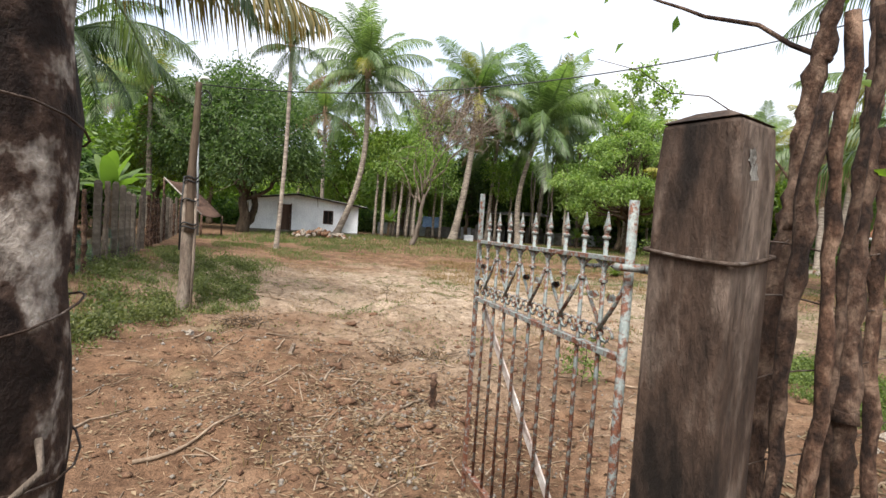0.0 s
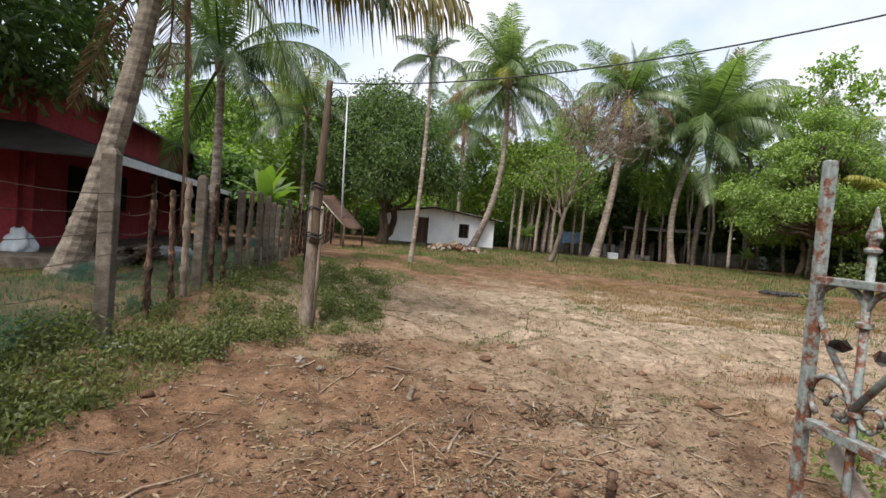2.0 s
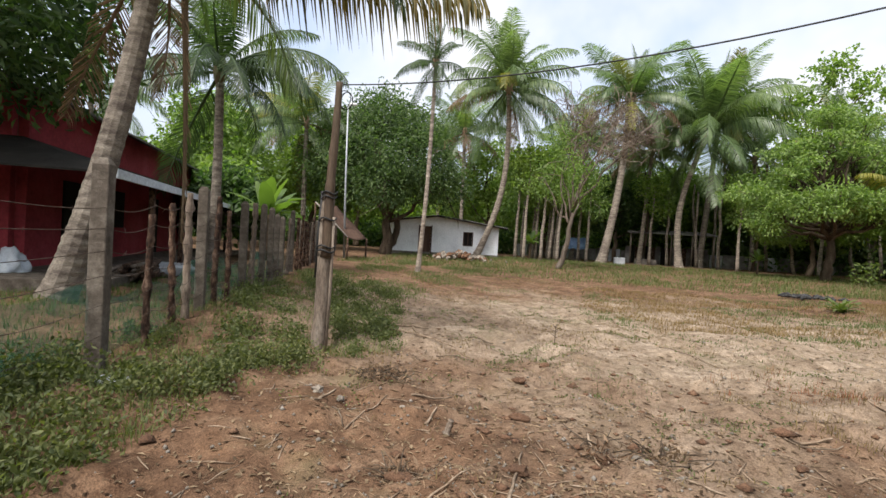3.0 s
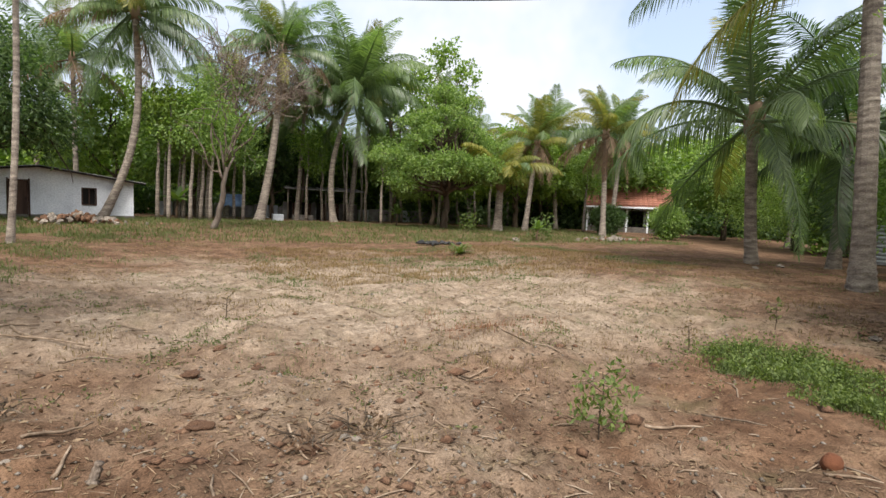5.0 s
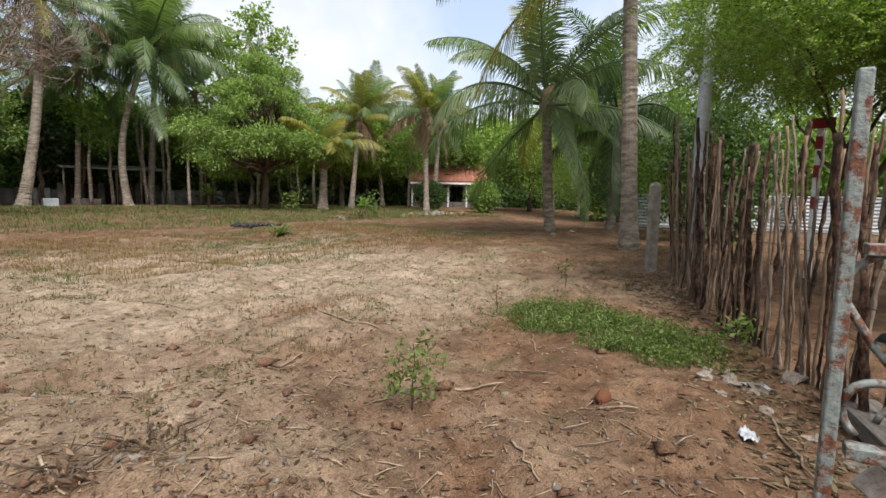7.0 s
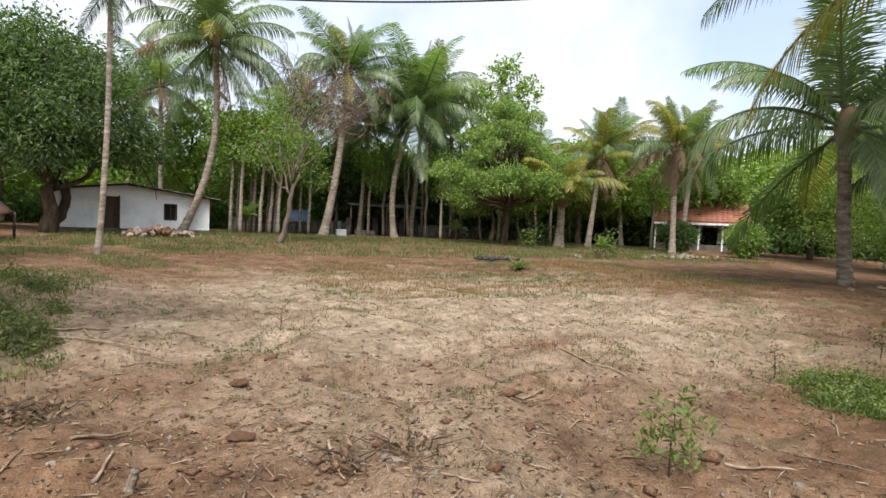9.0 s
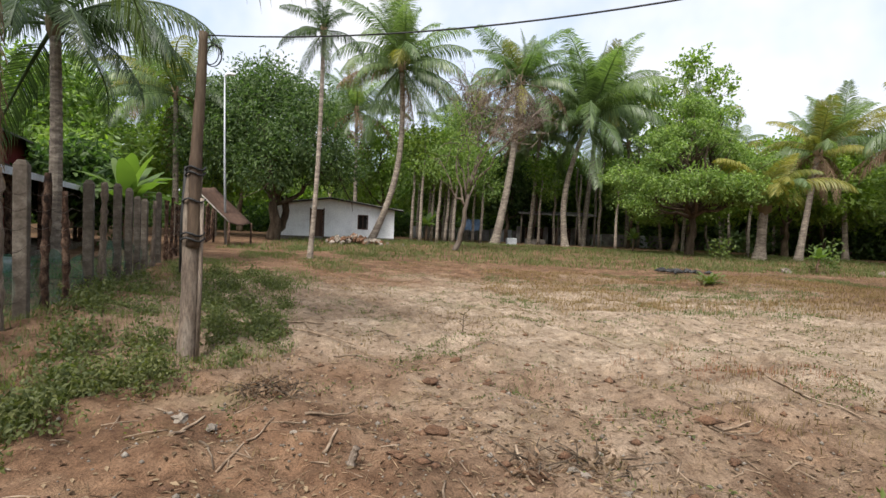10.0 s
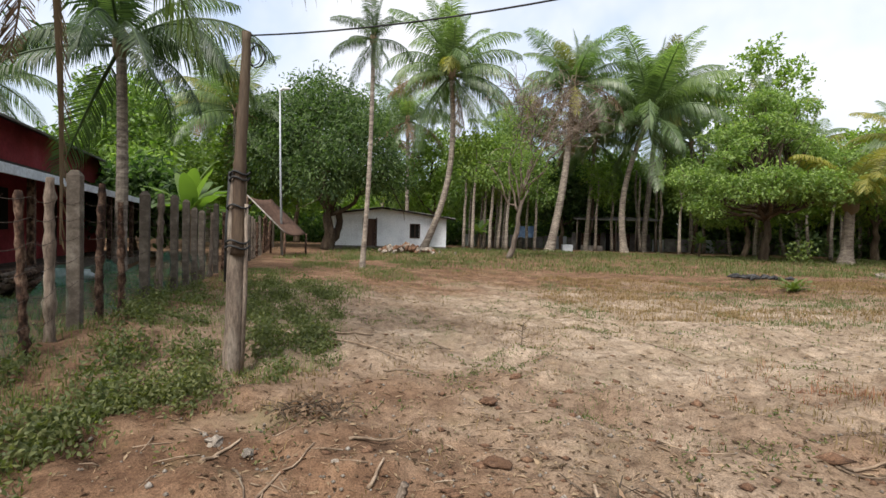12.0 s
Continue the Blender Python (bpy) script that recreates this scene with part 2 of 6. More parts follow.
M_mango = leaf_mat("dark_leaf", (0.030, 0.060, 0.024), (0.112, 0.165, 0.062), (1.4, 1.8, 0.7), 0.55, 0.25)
M_green = leaf_mat("green_leaf", (0.078, 0.140, 0.036), (0.235, 0.320, 0.088), (1.5, 1.8, 0.6), 0.5, 0.4)
M_bright = leaf_mat("bright_leaf", (0.090, 0.160, 0.030), (0.250, 0.335, 0.075), (1.6, 1.9, 0.6), 0.5, 0.4)
M_weed = leaf_mat("weed_leaf", (0.052, 0.070, 0.027), (0.140, 0.155, 0.062), (1.4, 1.6, 0.6), 0.6, 0.3)
M_grass = leaf_mat("grass_blade", (0.055, 0.08, 0.025), (0.125, 0.155, 0.055), (1.4, 1.6, 0.6), 0.6, 0.3)
M_drygrass = leaf_mat("dry_grass_blade", (0.13, 0.095, 0.045), (0.26, 0.195, 0.10), (1.2, 1.1, 0.8), 0.8, 0.1)
M_patch = leaf_mat("patch_leaf", (0.062, 0.098, 0.028), (0.165, 0.215, 0.065), (1.4, 1.6, 0.6), 0.6, 0.3)
M_banana = leaf_mat("banana_leaf", (0.075, 0.125, 0.035), (0.120, 0.180, 0.050), (1.5, 1.8, 0.6), 0.45, 0.4)
M_litter = leaf_mat("dead_leaf", (0.035, 0.022, 0.014), (0.36, 0.27, 0.18), (1.0, 0.9, 0.8), 0.85, 0.1)


# ---- helpers of this scene ----
rng = np.random.default_rng(7)


def step(a, b, x):
    u = np.clip((np.asarray(x, float) - a) / (b - a), 0, 1)
    return u * u * (3 - 2 * u)


def lie(x, y):
    """Height of the ground: it rises a little to both fences and to the back."""
    near = 1 - step(16, 30, y)
    base = 0.25 * step(3.0, 6.5, -np.asarray(x, float)) * near + 0.3 * step(4.0, 9.0, x) * near + 0.55 * step(16, 36, y)
    wob = 0.012 * np.sin(1.9 * x + 0.7 * y) + 0.010 * np.sin(3.1 * y - 1.3 * x) + 0.008 * np.sin(5.3 * x + 4.1 * y)
    return base + wob


def gz(x, y):
    return float(lie(x, y))


def mesh_np(name, verts, faces, material, smooth=False):
    """A mesh from arrays; faces all of one size."""
    me = bpy.data.meshes.new(name)
    verts = np.asarray(verts, np.float32)
    faces = np.asarray(faces, np.int32)
    k = faces.shape[1]
    me.vertices.add(len(verts))
    me.vertices.foreach_set("co", verts.ravel())
    me.loops.add(faces.size)
    me.loops.foreach_set("vertex_index", faces.ravel())
    me.polygons.add(len(faces))
    me.polygons.foreach_set("loop_start", np.arange(0, faces.size, k, dtype=np.int32))
    if smooth:
        me.polygons.foreach_set("use_smooth", np.ones(len(faces), bool))
    me.update(calc_edges=True)
    me.materials.append(material)
    return me


def mesh_bm(name, bm, material, smooth=False):
    me = bpy.data.meshes.new(name)
    bm.normal_update()
    bm.to_mesh(me)
    bm.free()
    if smooth:
        for p in me.polygons:
            p.use_smooth = True
    me.materials.append(material)
    return me


def part(name, data, parent, m=None, label=""):
    ob = new(name, data)
    ob.parent = parent
    if m is not None:
        ob.matrix_basis = m
    if label:
        ob["label"] = label
    return ob


def thing(name, m, label, category, group="", kind="", data=None):
    ob = new(name, data)
    ob.matrix_basis = m
    return tagged(ob, label, category, group, kind)


def tube(points, radii, sides=8, wobble=0.0, seed=0, caps=True):
    """Verts and quads of a tube along points."""
    r = np.random.default_rng(seed)
    pts = np.asarray(points, float)
    n = len(pts)
    rad = np.broadcast_to(np.asarray(radii, float), (n,))
    tan = np.gradient(pts, axis=0)
    tan /= np.linalg.norm(tan, axis=1)[:, None] + 1e-9
    ref = np.array([0.0, 0.0, 1.0]) if abs(tan[0][2]) < 0.9 else np.array([1.0, 0.0, 0.0])
    v = []
    for i in range(n):
        a = np.cross(tan[i], ref)
        a /= np.linalg.norm(a) + 1e-9
        b = np.cross(tan[i], a)
        ang = np.linspace(0, 2 * np.pi, sides, endpoint=False)
        rr = rad[i] * (1 + wobble * r.uniform(-1, 1, sides))
        v.append(pts[i] + rr[:, None] * (np.cos(ang)[:, None] * a + np.sin(ang)[:, None] * b))
    f = []
    for i in range(n - 1):
        for j in range(sides):
            k = (j + 1) % sides
            f.append((i * sides + j, i * sides + k, (i + 1) * sides + k, (i + 1) * sides + j))
    v = np.concatenate(v)
    if caps:
        for i in (0, n - 1):
            c = len(v)
            v = np.vstack([v, pts[i]])
            for j in range(0, sides):
                k = (j + 1) % sides
                f.append((i * sides + j, i * sides + k, c, c) if i else (i * sides + k, i * sides + j, c, c))
    return v, f


def tubes_mesh(name, list_of, material, sides=6, wobble=0.0, smooth=True, seed=0):
    bm_v, bm_f, off = [], [], 0
    for i, (pts, rad) in enumerate(list_of):
        v, f = tube(pts, rad, sides, wobble, seed + i, caps=True)
        bm_v.append(v)
        bm_f += [tuple(dict.fromkeys(a + off for a in q)) for q in f]
        off += len(v)
    me = bpy.data.meshes.new(name)
    me.from_pydata(np.concatenate(bm_v).tolist(), [], bm_f)
    if smooth:
        me.polygons.foreach_set("use_smooth", np.ones(len(me.polygons), bool))
    me.update()
    me.materials.append(material)
    return me


def box_bm(size, at=(0, 0, 0), bevel=0.0, bm=None):
    bm = bm or bmesh.new()
    got = bmesh.ops.create_cube(bm, size=1.0, matrix=Matrix.Translation(at) @ Matrix.Diagonal((*size, 1)))
    if bevel:
        edges = list({e for v in got["verts"] for e in v.link_edges})
        bmesh.ops.bevel(bm, geom=edges, offset=bevel, segments=2, affect="EDGES", profile=0.5)
    return bm


def box_mesh(name, size, at, material, bevel=0.006):
    return mesh_bm(name, box_bm(size, at, bevel), material)


def pebble_mesh(name, material, seed, sub=2, rough=0.25):
    bm = bmesh.new()
    bmesh.ops.create_icosphere(bm, subdivisions=sub, radius=1.0)
    o = Vector((seed * 3.7, seed * 1.3, seed * 5.1))
    for v in bm.verts:
        v.co *= 1 + rough * noise.noise(v.co * 1.4 + o) + 0.4 * rough * noise.noise(v.co * 4 + o)
    return mesh_bm(name, bm, material, True)


def leaf_cloud(centres, normals, length, width, rng_, droop=0.3):
    """Folded leaves: two quads each about a midrib."""
    n = len(centres)
    d = rng_.normal(size=(n, 3)) * 0.9 + normals
    d[:, 2] -= droop
    d /= np.linalg.norm(d, axis=1)[:, None] + 1e-9
    s = np.cross(d, rng_.normal(size=(n, 3)))
    s /= np.linalg.norm(s, axis=1)[:, None] + 1e-9
    up = np.cross(s, d)
    L = (length * rng_.uniform(0.6, 1.3, n))[:, None]
    W = (width * rng_.uniform(0.7, 1.2, n))[:, None]
    a = centres - d * L * 0.5
    tip = centres + d * L * 0.5 - up * L * 0.12
    l = centres + s * W * 0.5 + up * W * 0.18
    r = centres - s * W * 0.5 + up * W * 0.18
    v = np.stack([a, l, tip, r], 1).reshape(-1, 3)
    i = np.arange(n)[:, None] * 4
    f = np.concatenate([i + np.array([[0, 1, 2]]), i + np.array([[0, 2, 3]])])
    return v, f


def pinnate_spots(C, N, length, leaf, r, pairs=7):
    """Leaflets' places in two rows along the stalks of feathered leaves."""
    n = len(C)
    d = r.normal(size=(n, 3)) * np.array([1, 1, 0.35]) + N * 0.5
    d[:, 2] -= 0.25
    d /= np.linalg.norm(d, axis=1)[:, None] + 1e-9
    s = np.cross(d, np.array([0, 0, 1.0]) + r.normal(size=(n, 3)) * 0.3)
    s /= np.linalg.norm(s, axis=1)[:, None] + 1e-9
    L = length * r.uniform(0.6, 1.2, n)
    out, nor = [], []
    for k in range(pairs):
        for side in (-1, 1):
            u = (k + 0.5) / pairs
            out.append(C + d * (L * (u - 0.4))[:, None] + s * side * leaf * 0.55 + np.array([0, 0, -0.25]) * (L * u * u)[:, None])
            nor.append(s * side * 2.6 + d)
    return np.concatenate(out), np.concatenate(nor)


# ---- palms ----
def frond_mesh(name, elev, droop, seed, material, pairs=46, broken=0.0, fall=0.7, width=0.0115, leaflet=0.235, sag=0.0, bow=1.4):
    """One frond of unit length that leaves the crown at elev degrees, with its leaflets hanging by their weight."""
    r = np.random.default_rng(seed)
    n = 15
    s = np.linspace(0, 1, n)
    ang = np.radians(elev) - np.radians(droop) * s ** bow
    step_len = 1.0 / (n - 1)
    x = np.concatenate([[0], np.cumsum(np.cos(ang[:-1]) * step_len)])
    z = np.concatenate([[0], np.cumsum(np.sin(ang[:-1]) * step_len)])
    y = 0.13 * r.uniform(-1, 1) * s ** 2
    rib = np.stack([x, y, z], 1)
    V, F = [], []
    off = 0
    rad = 0.011 * (1 - s) + 0.0025
    tv, tf = tube(rib, rad, 5, 0, seed)
    V.append(tv)
    for q in tf:
        q = tuple(dict.fromkeys(q))
        F.append(q[:3])
        if len(q) == 4:
            F.append((q[0], q[2], q[3]))
    off += len(tv)
    for side in (-1, 1):
        for k in range(pairs):
            u = 0.14 + 0.86 * (k + r.uniform(0, 0.8)) / pairs
            if u > 0.995 or r.uniform() < broken:
                continue
            p = np.array([np.interp(u, s, rib[:, i]) for i in range(3)])
            a = np.interp(u, s, ang)
            t = np.array([np.cos(a), 0, np.sin(a)])
            up = np.array([-np.sin(a), 0, np.cos(a)])
            lat = np.array([0, side, 0.0])
            ll = (leaflet * np.sin(np.pi * min(1, (u * 0.86 + 0.12))) ** 0.7 + 0.035) * r.uniform(0.8, 1.1)
            lean = 0.35 + 0.55 * u
            d = lat * 1.0 + t * lean + up * r.uniform(0.05, 0.3) - np.array([0, 0, sag])
            d /= np.linalg.norm(d)
            w = width * r.uniform(0.8, 1.2)
            q1 = p + d * ll * 0.5 + np.array([0, 0, -fall * 0.10 * ll])
            d2 = d * (1 - 0.55 * fall) + np.array([0, 0, -fall * r.uniform(0.7, 1.1)])
            d2 /= np.linalg.norm(d2)
            q2 = q1 + d2 * ll * 0.5
            wv = t * w * 0.5
            V.append(np.array([p - wv * 0.6, p + wv * 0.6, q1 + wv, q1 - wv, q2]))
            F += [(off, off + 1, off + 2), (off, off + 2, off + 3), (off + 3, off + 2, off + 4)]
            off += 5
    return mesh_np(name, np.concatenate(V), F, material)


# start angle, total droop, leaflets' sag and fall, from the spear leaf to the hanging skirt
FROND_CLASSES = [(85, 26, 0.0, 0.35), (74, 50, 0.1, 0.5), (60, 84, 0.3, 0.75), (42, 100, 0.5, 0.95), (20, 92, 0.6, 1.05), (-8, 70, 0.5, 1.05), (-48, 36, 0.3, 1.0)]
FRONDS = {}
for kind_, m_, broken_ in (("green", M_frond, 0.0), ("deep", M_frond_k, 0.0), ("yellow", M_frond_y, 0.03), ("dry", M_frond_d, 0.3)):
    FRONDS[kind_] = [[frond_mesh("frond", e, d + 12 * j - 12, 11 * i + j, m_, 84, broken_ + 0.05 * j, fl if kind_ != "dry" else 1.15, 0.0108, 0.215, sg, 1.55) for j in range(3)] for i, (e, d, sg, fl) in enumerate(FROND_CLASSES)]


def trunk_mesh(name, base, top, r0, r1, bend, seed, rings=0.14, flare=1.5, material=None):
    """A ringed trunk from base to top (relative), bowed sideways by bend."""
    r = np.random.default_rng(seed)
    base, top = np.array(base, float), np.array(top, float)
    h = np.linalg.norm(top - base)
    n = max(8, int(h / rings) * 2)
    s = np.linspace(0, 1, n)
    bow = np.array(bend, float)
    pts = base + (top - base) * s[:, None] + bow * (np.sin(np.pi * s) * (1 - 0.3 * s))[:, None]
    rad = r0 + (r1 - r0) * s ** 0.8
    rad = rad * (1 + (flare - 1) * np.exp(-s * h / 0.45))
    rad = rad * (1 + 0.035 * (np.arange(n) % 2)) * (1 + 0.02 * r.uniform(-1, 1, n))
    return tubes_mesh(name, [(pts, rad)], material or M_trunk, 12, 0.03, False, seed)


def palm(x, y, top, r0, r1, seed, fronds=17, length=3.6, bend=(0, 0, 0), yellow=0.1, dry=0.12, hang=0, sink=0.1, label="", rot=0.0, lean_low=False, young=False, cmax=6, name="coconut_palm", category="palm tree", group="coconut palms", tone="green"):
    """A coconut palm: ringed trunk, crown shaft, and each frond a part."""
    r = np.random.default_rng(seed)
    zb = gz(x, y)
    t = thing(name, Matrix.Translation((x, y, zb)), label or "coconut palm with a ringed grey trunk and arching fronds", category, group)
    top = np.array(top, float) - np.array([x, y, zb])
    part("trunk", trunk_mesh("trunk", (0, 0, -sink), top, r0, r1, bend, seed), t)
    heart = pebble_mesh("crown_heart", M_frond_d, seed, 2, 0.4)
    part("crown_heart", heart, t, Matrix.Translation(top + np.array([0, 0, 0.05])) @ Matrix.Diagonal((r1 * 1.9, r1 * 1.9, r1 * 4.0, 1)), "brown fibrous heart of the crown")
    ga = 137.508
    for i in range(fronds):
        u = (i + 0.5) / fronds
        c = min(3 if young else cmax, int(u ** 0.78 * (6.5 if not lean_low else 7.0)))
        kind_ = tone
        if u > 0.72 and r.uniform() < dry / 0.28:
            kind_ = "dry"
        elif r.uniform() < yellow:
            kind_ = "yellow"
        L = length * r.uniform(0.8, 1.12) * (0.85 if c == 0 else 1.0)
        m = Matrix.Translation(top) @ Euler((r.uniform(-0.3, 0.3), r.uniform(-0.13, 0.13), radians(i * ga + rot + r.uniform(-22, 22)))).to_matrix().to_4x4() @ Matrix.Diagonal((L, L, L, 1))
        part("frond", FRONDS[kind_][c][i % 3], t, m)
    for i in range(hang):
        L = length * r.uniform(0.55, 0.85)
        m = Matrix.Translation(top + np.array([0, 0, -0.15])) @ Euler((r.uniform(-0.2, 0.2), r.uniform(0.3, 0.55), radians(r.uniform(0, 360)))).to_matrix().to_4x4() @ Matrix.Diagonal((L, L, L, 1))
        part("dead_frond", FRONDS["dry"][6][i % 2], t, m, "dead brown frond hanging along the trunk")
    return t


# ---- broad-leaved trees ----
def crown_cloud(lobes, count, leaf, wide, seed, droop=0.3, shell=0.55, twig=0.32, pinnate=0.0):
    """Leaves gathered in twigs' clumps inside lobes (x, y, z, rx, ry, rz)."""
    r = np.random.default_rng(seed)
    C, N = [], []
    vol = np.array([l[3] * l[4] * l[5] for l in lobes]) ** 0.7
    per = 14
    for l, share in zip(lobes, vol / vol.sum()):
        k = max(3, int(count * share / per))
        d = r.normal(size=(k, 3))
        d /= np.linalg.norm(d, axis=1)[:, None]
        rad = shell + (1 - shell) * r.uniform(0, 1, k) ** 0.5
        rad *= 1 + 0.22 * np.sin(3 * np.arctan2(d[:, 1], d[:, 0]) + seed) * np.cos(4 * d[:, 2] + seed) + 0.12 * r.normal(size=k)
        c = np.array(l[:3]) + d * rad[:, None] * np.array(l[3:])
        cc = np.repeat(c, per, 0) + r.normal(size=(k * per, 3)) * twig * np.array([1, 1, 0.75])
        C.append(cc)
        N.append(np.repeat(d, per, 0))
    C, N = np.concatenate(C), np.concatenate(N)
    if pinnate:
        C, N = pinnate_spots(C, N, pinnate, leaf, r)
    return leaf_cloud(C, N, leaf, wide, r, droop)


def limb_pts(a, b, seed, n=7, wob=0.06):
    r = np.random.default_rng(seed)
    s = np.linspace(0, 1, n)[:, None]
    a, b = np.array(a, float), np.array(b, float)
    L = np.linalg.norm(b - a)
    return a + (b - a) * s + np.cumsum(r.normal(size=(n, 3)), 0) * wob * L / n * np.sin(np.pi * s)


def tree(x, y, lobes, trunk_top, r0, seed, count, leaf, wide, material, label, category="tree", name="tree", stems=1, bark=None, droop=0.3, shell=0.5, twig=0.32, group="", wob=0.25, pinnate=0.0):
    zb = gz(x, y)
    t = thing(name, Matrix.Translation((x, y, zb)), label, category, group)
    r = np.random.default_rng(seed)
    bark = bark or M_bark
    tt = np.array(trunk_top, float)
    tr = []
    for k in range(stems):
        o = np.array([r.normal() * 0.16, r.normal() * 0.16, 0]) * (k > 0)
        p = limb_pts((o[0], o[1], -0.15), tt + o * 3, seed + k, 9, wob)
        tr.append((p, np.linspace(r0 * (1.25 if k == 0 else 0.8), r0 * 0.6, 9)))
    part("trunk", tubes_mesh("trunk", tr, bark, 9, 0.08, True, seed), t)
    for i, l in enumerate(lobes):
        p = limb_pts(tt * r.uniform(0.75, 1.0), np.array(l[:3]) + np.array([0, 0, l[5] * 0.2]), seed + 50 + i, 8, 0.3)
        subs = [(p, np.linspace(r0 * 0.5, r0 * 0.12, 8))]
        for k in range(5):
            q = p[r.integers(3, 8)]
            e = np.array(l[:3]) + r.normal(size=3) * np.array(l[3:]) * 0.6
            subs.append((limb_pts(q, e, seed + 90 + 7 * i + k, 5, 0.3), np.linspace(r0 * 0.16, r0 * 0.04, 5)))
        part("limb", tubes_mesh("limb", subs, bark, 6, 0.05, True, seed + i), t)
    v, f = crown_cloud(lobes, count, leaf, wide, seed, droop, shell, twig, pinnate)
    part("crown", mesh_np("crown", v, f, material), t)
    return t


# ---- ground ----
def axis(lo, hi, fine_lo, fine_hi, fine, grow=1.16):
    a = list(np.arange(fine_lo, fine_hi, fine))
    d = fine
    while a[-1] < hi:
        d *= grow
        a.append(a[-1] + d)
    d = fine
    while a[0] > lo:
        d *= grow
        a.insert(0, a[0] - d)
    return np.array(a)


gx, gy = axis(-900, 900, -9, 11, 0.075), axis(-500, 1200, 1.0, 15, 0.075)
X, Y = np.meshgrid(gx, gy)
near = np.exp(-((np.hypot(X + 1, Y - 5)) / 14.0) ** 2)
rough = np.zeros_like(X)
for k in range(34):
    w = rng.uniform(1.5, 20)
    th = rng.uniform(0, 2 * np.pi)
    rough += np.sin(w * (np.cos(th) * X + np.sin(th) * Y) + rng.uniform(0, 6.3)) * 0.03 / w ** 0.55
Z = lie(X, Y) + rough * near
# a dug-over hollow and its spoil inside the gateway
for hx, hy, hr, hh in ((-1.77, 4.9, 0.22, -0.06), (-1.6, 5.1, 0.3, 0.04), (-3.5, 6.95, 0.45, 0.06), (0.2, 4.4, 0.5, -0.04), (-0.9, 4.9, 0.35, 0.035), (2.2, 4.6, 0.8, 0.035), (16.7, 18.8, 2.2, 0.3), (14.0, 12.9, 0.8, 0.15)):
    Z += hh * np.exp(-((X - hx) ** 2 + (Y - hy) ** 2) / hr ** 2)


def top_of(x, y):
    """Height of the ground sheet, by its own grid."""
    x, y = np.atleast_1d(np.asarray(x, float)), np.atleast_1d(np.asarray(y, float))
    i = np.clip(np.searchsorted(gx, x) - 1, 0, len(gx) - 2)
    j = np.clip(np.searchsorted(gy, y) - 1, 0, len(gy) - 2)
    u, v = (x - gx[i]) / (gx[i + 1] - gx[i]), (y - gy[j]) / (gy[j + 1] - gy[j])
    return Z[j, i] * (1 - u) * (1 - v) + Z[j, i + 1] * u * (1 - v) + Z[j + 1, i] * (1 - u) * v + Z[j + 1, i + 1] * u * v


def tz(x, y):
    return float(top_of(x, y)[0])


nx, ny = len(gx), len(gy)
idx = np.arange(nx * ny).reshape(ny, nx)
quads = np.stack([idx[:-1, :-1], idx[:-1, 1:], idx[1:, 1:], idx[1:, :-1]], -1).reshape(-1, 4)
ground = new("ground", mesh_np("ground", np.stack([X, Y, Z], -1).reshape(-1, 3), quads, M_ground, True))
tagged(ground, "bare trodden yard of reddish soil and pale sand", "ground", kind="structure")


# ---- white house ----
def wall_frame(o, u):
    """Pose with x along u, y into the house, at o."""
    a = math.atan2(u[1], u[0])
    return Matrix.Translation(o) @ Matrix.Rotation(a, 4, "Z")


HO = (-12.8, 32.25)
house = thing("white_house", wall_frame((HO[0], HO[1], gz(-9, 34) - 0.05), (5.6, 2.9)), "small whitewashed house with a low sheet-metal roof", "house")
HW, HD, HH, HR = 7.35, 4.5, 2.15, 2.6
RX = 3.0


def gable_wall(y0, y1, holes):
    """A wall with a low gable and rectangular holes (x0, x1, z0, z1)."""
    xs = sorted({0, HW, RX, *[h[0] for h in holes], *[h[1] for h in holes]})
    zs = sorted({0, HH - 0.1, *[h[2] for h in holes], *[h[3] for h in holes]})
    bm = bmesh.new()
    roofz = lambda x: HR + (HH - HR) * (abs(x - RX) / (RX if x < RX else HW - RX))  # noqa: E731
    for x0, x1 in zip(xs, xs[1:]):
        for z0, z1 in zip(zs, zs[1:]):
            cx, cz = (x0 + x1) / 2, (z0 + z1) / 2
            if any(h[0] < cx < h[1] and h[2] < cz < h[3] for h in holes):
                continue
            box_bm((x1 - x0, y1 - y0, z1 - z0), (cx, (y0 + y1) / 2, cz), 0, bm)
        tops = [(x0, y0, HH - 0.1), (x1, y0, HH - 0.1), (x1, y0, roofz(x1)), (x0, y0, roofz(x0))]
        f = bm.faces.new([bm.verts.new(p) for p in tops])
        g = bm.faces.new([bm.verts.new((p[0], y1, p[2])) for p in reversed(tops)])
    bmesh.ops.remove_doubles(bm, verts=bm.verts, dist=0.001)
    return bm


part("wall", mesh_bm("wall", gable_wall(0, 0.15, [(1.85, 2.65, 0, 1.95), (4.9, 5.5, 0.8, 1.65)]), M_whitewash), house)
part("wall", mesh_bm("wall", gable_wall(HD - 0.15, HD, []), M_whitewash), house)
part("wall", box_mesh("wall", (0.15, HD - 0.3, HH - 0.05), (0.075, HD / 2, HH / 2), M_whitewash, 0), house)
part("wall", box_mesh("wall", (0.15, HD - 0.3, HH - 0.05), (HW - 0.075, HD / 2, HH / 2), M_whitewash, 0), house)
plinth = part("plinth", mesh_bm("plinth", box_bm((HW + 0.06, 0.05, 0.22), (HW / 2, -0.028, 0.11), 0.01), M_concrete), house, None, "stained cement plinth")
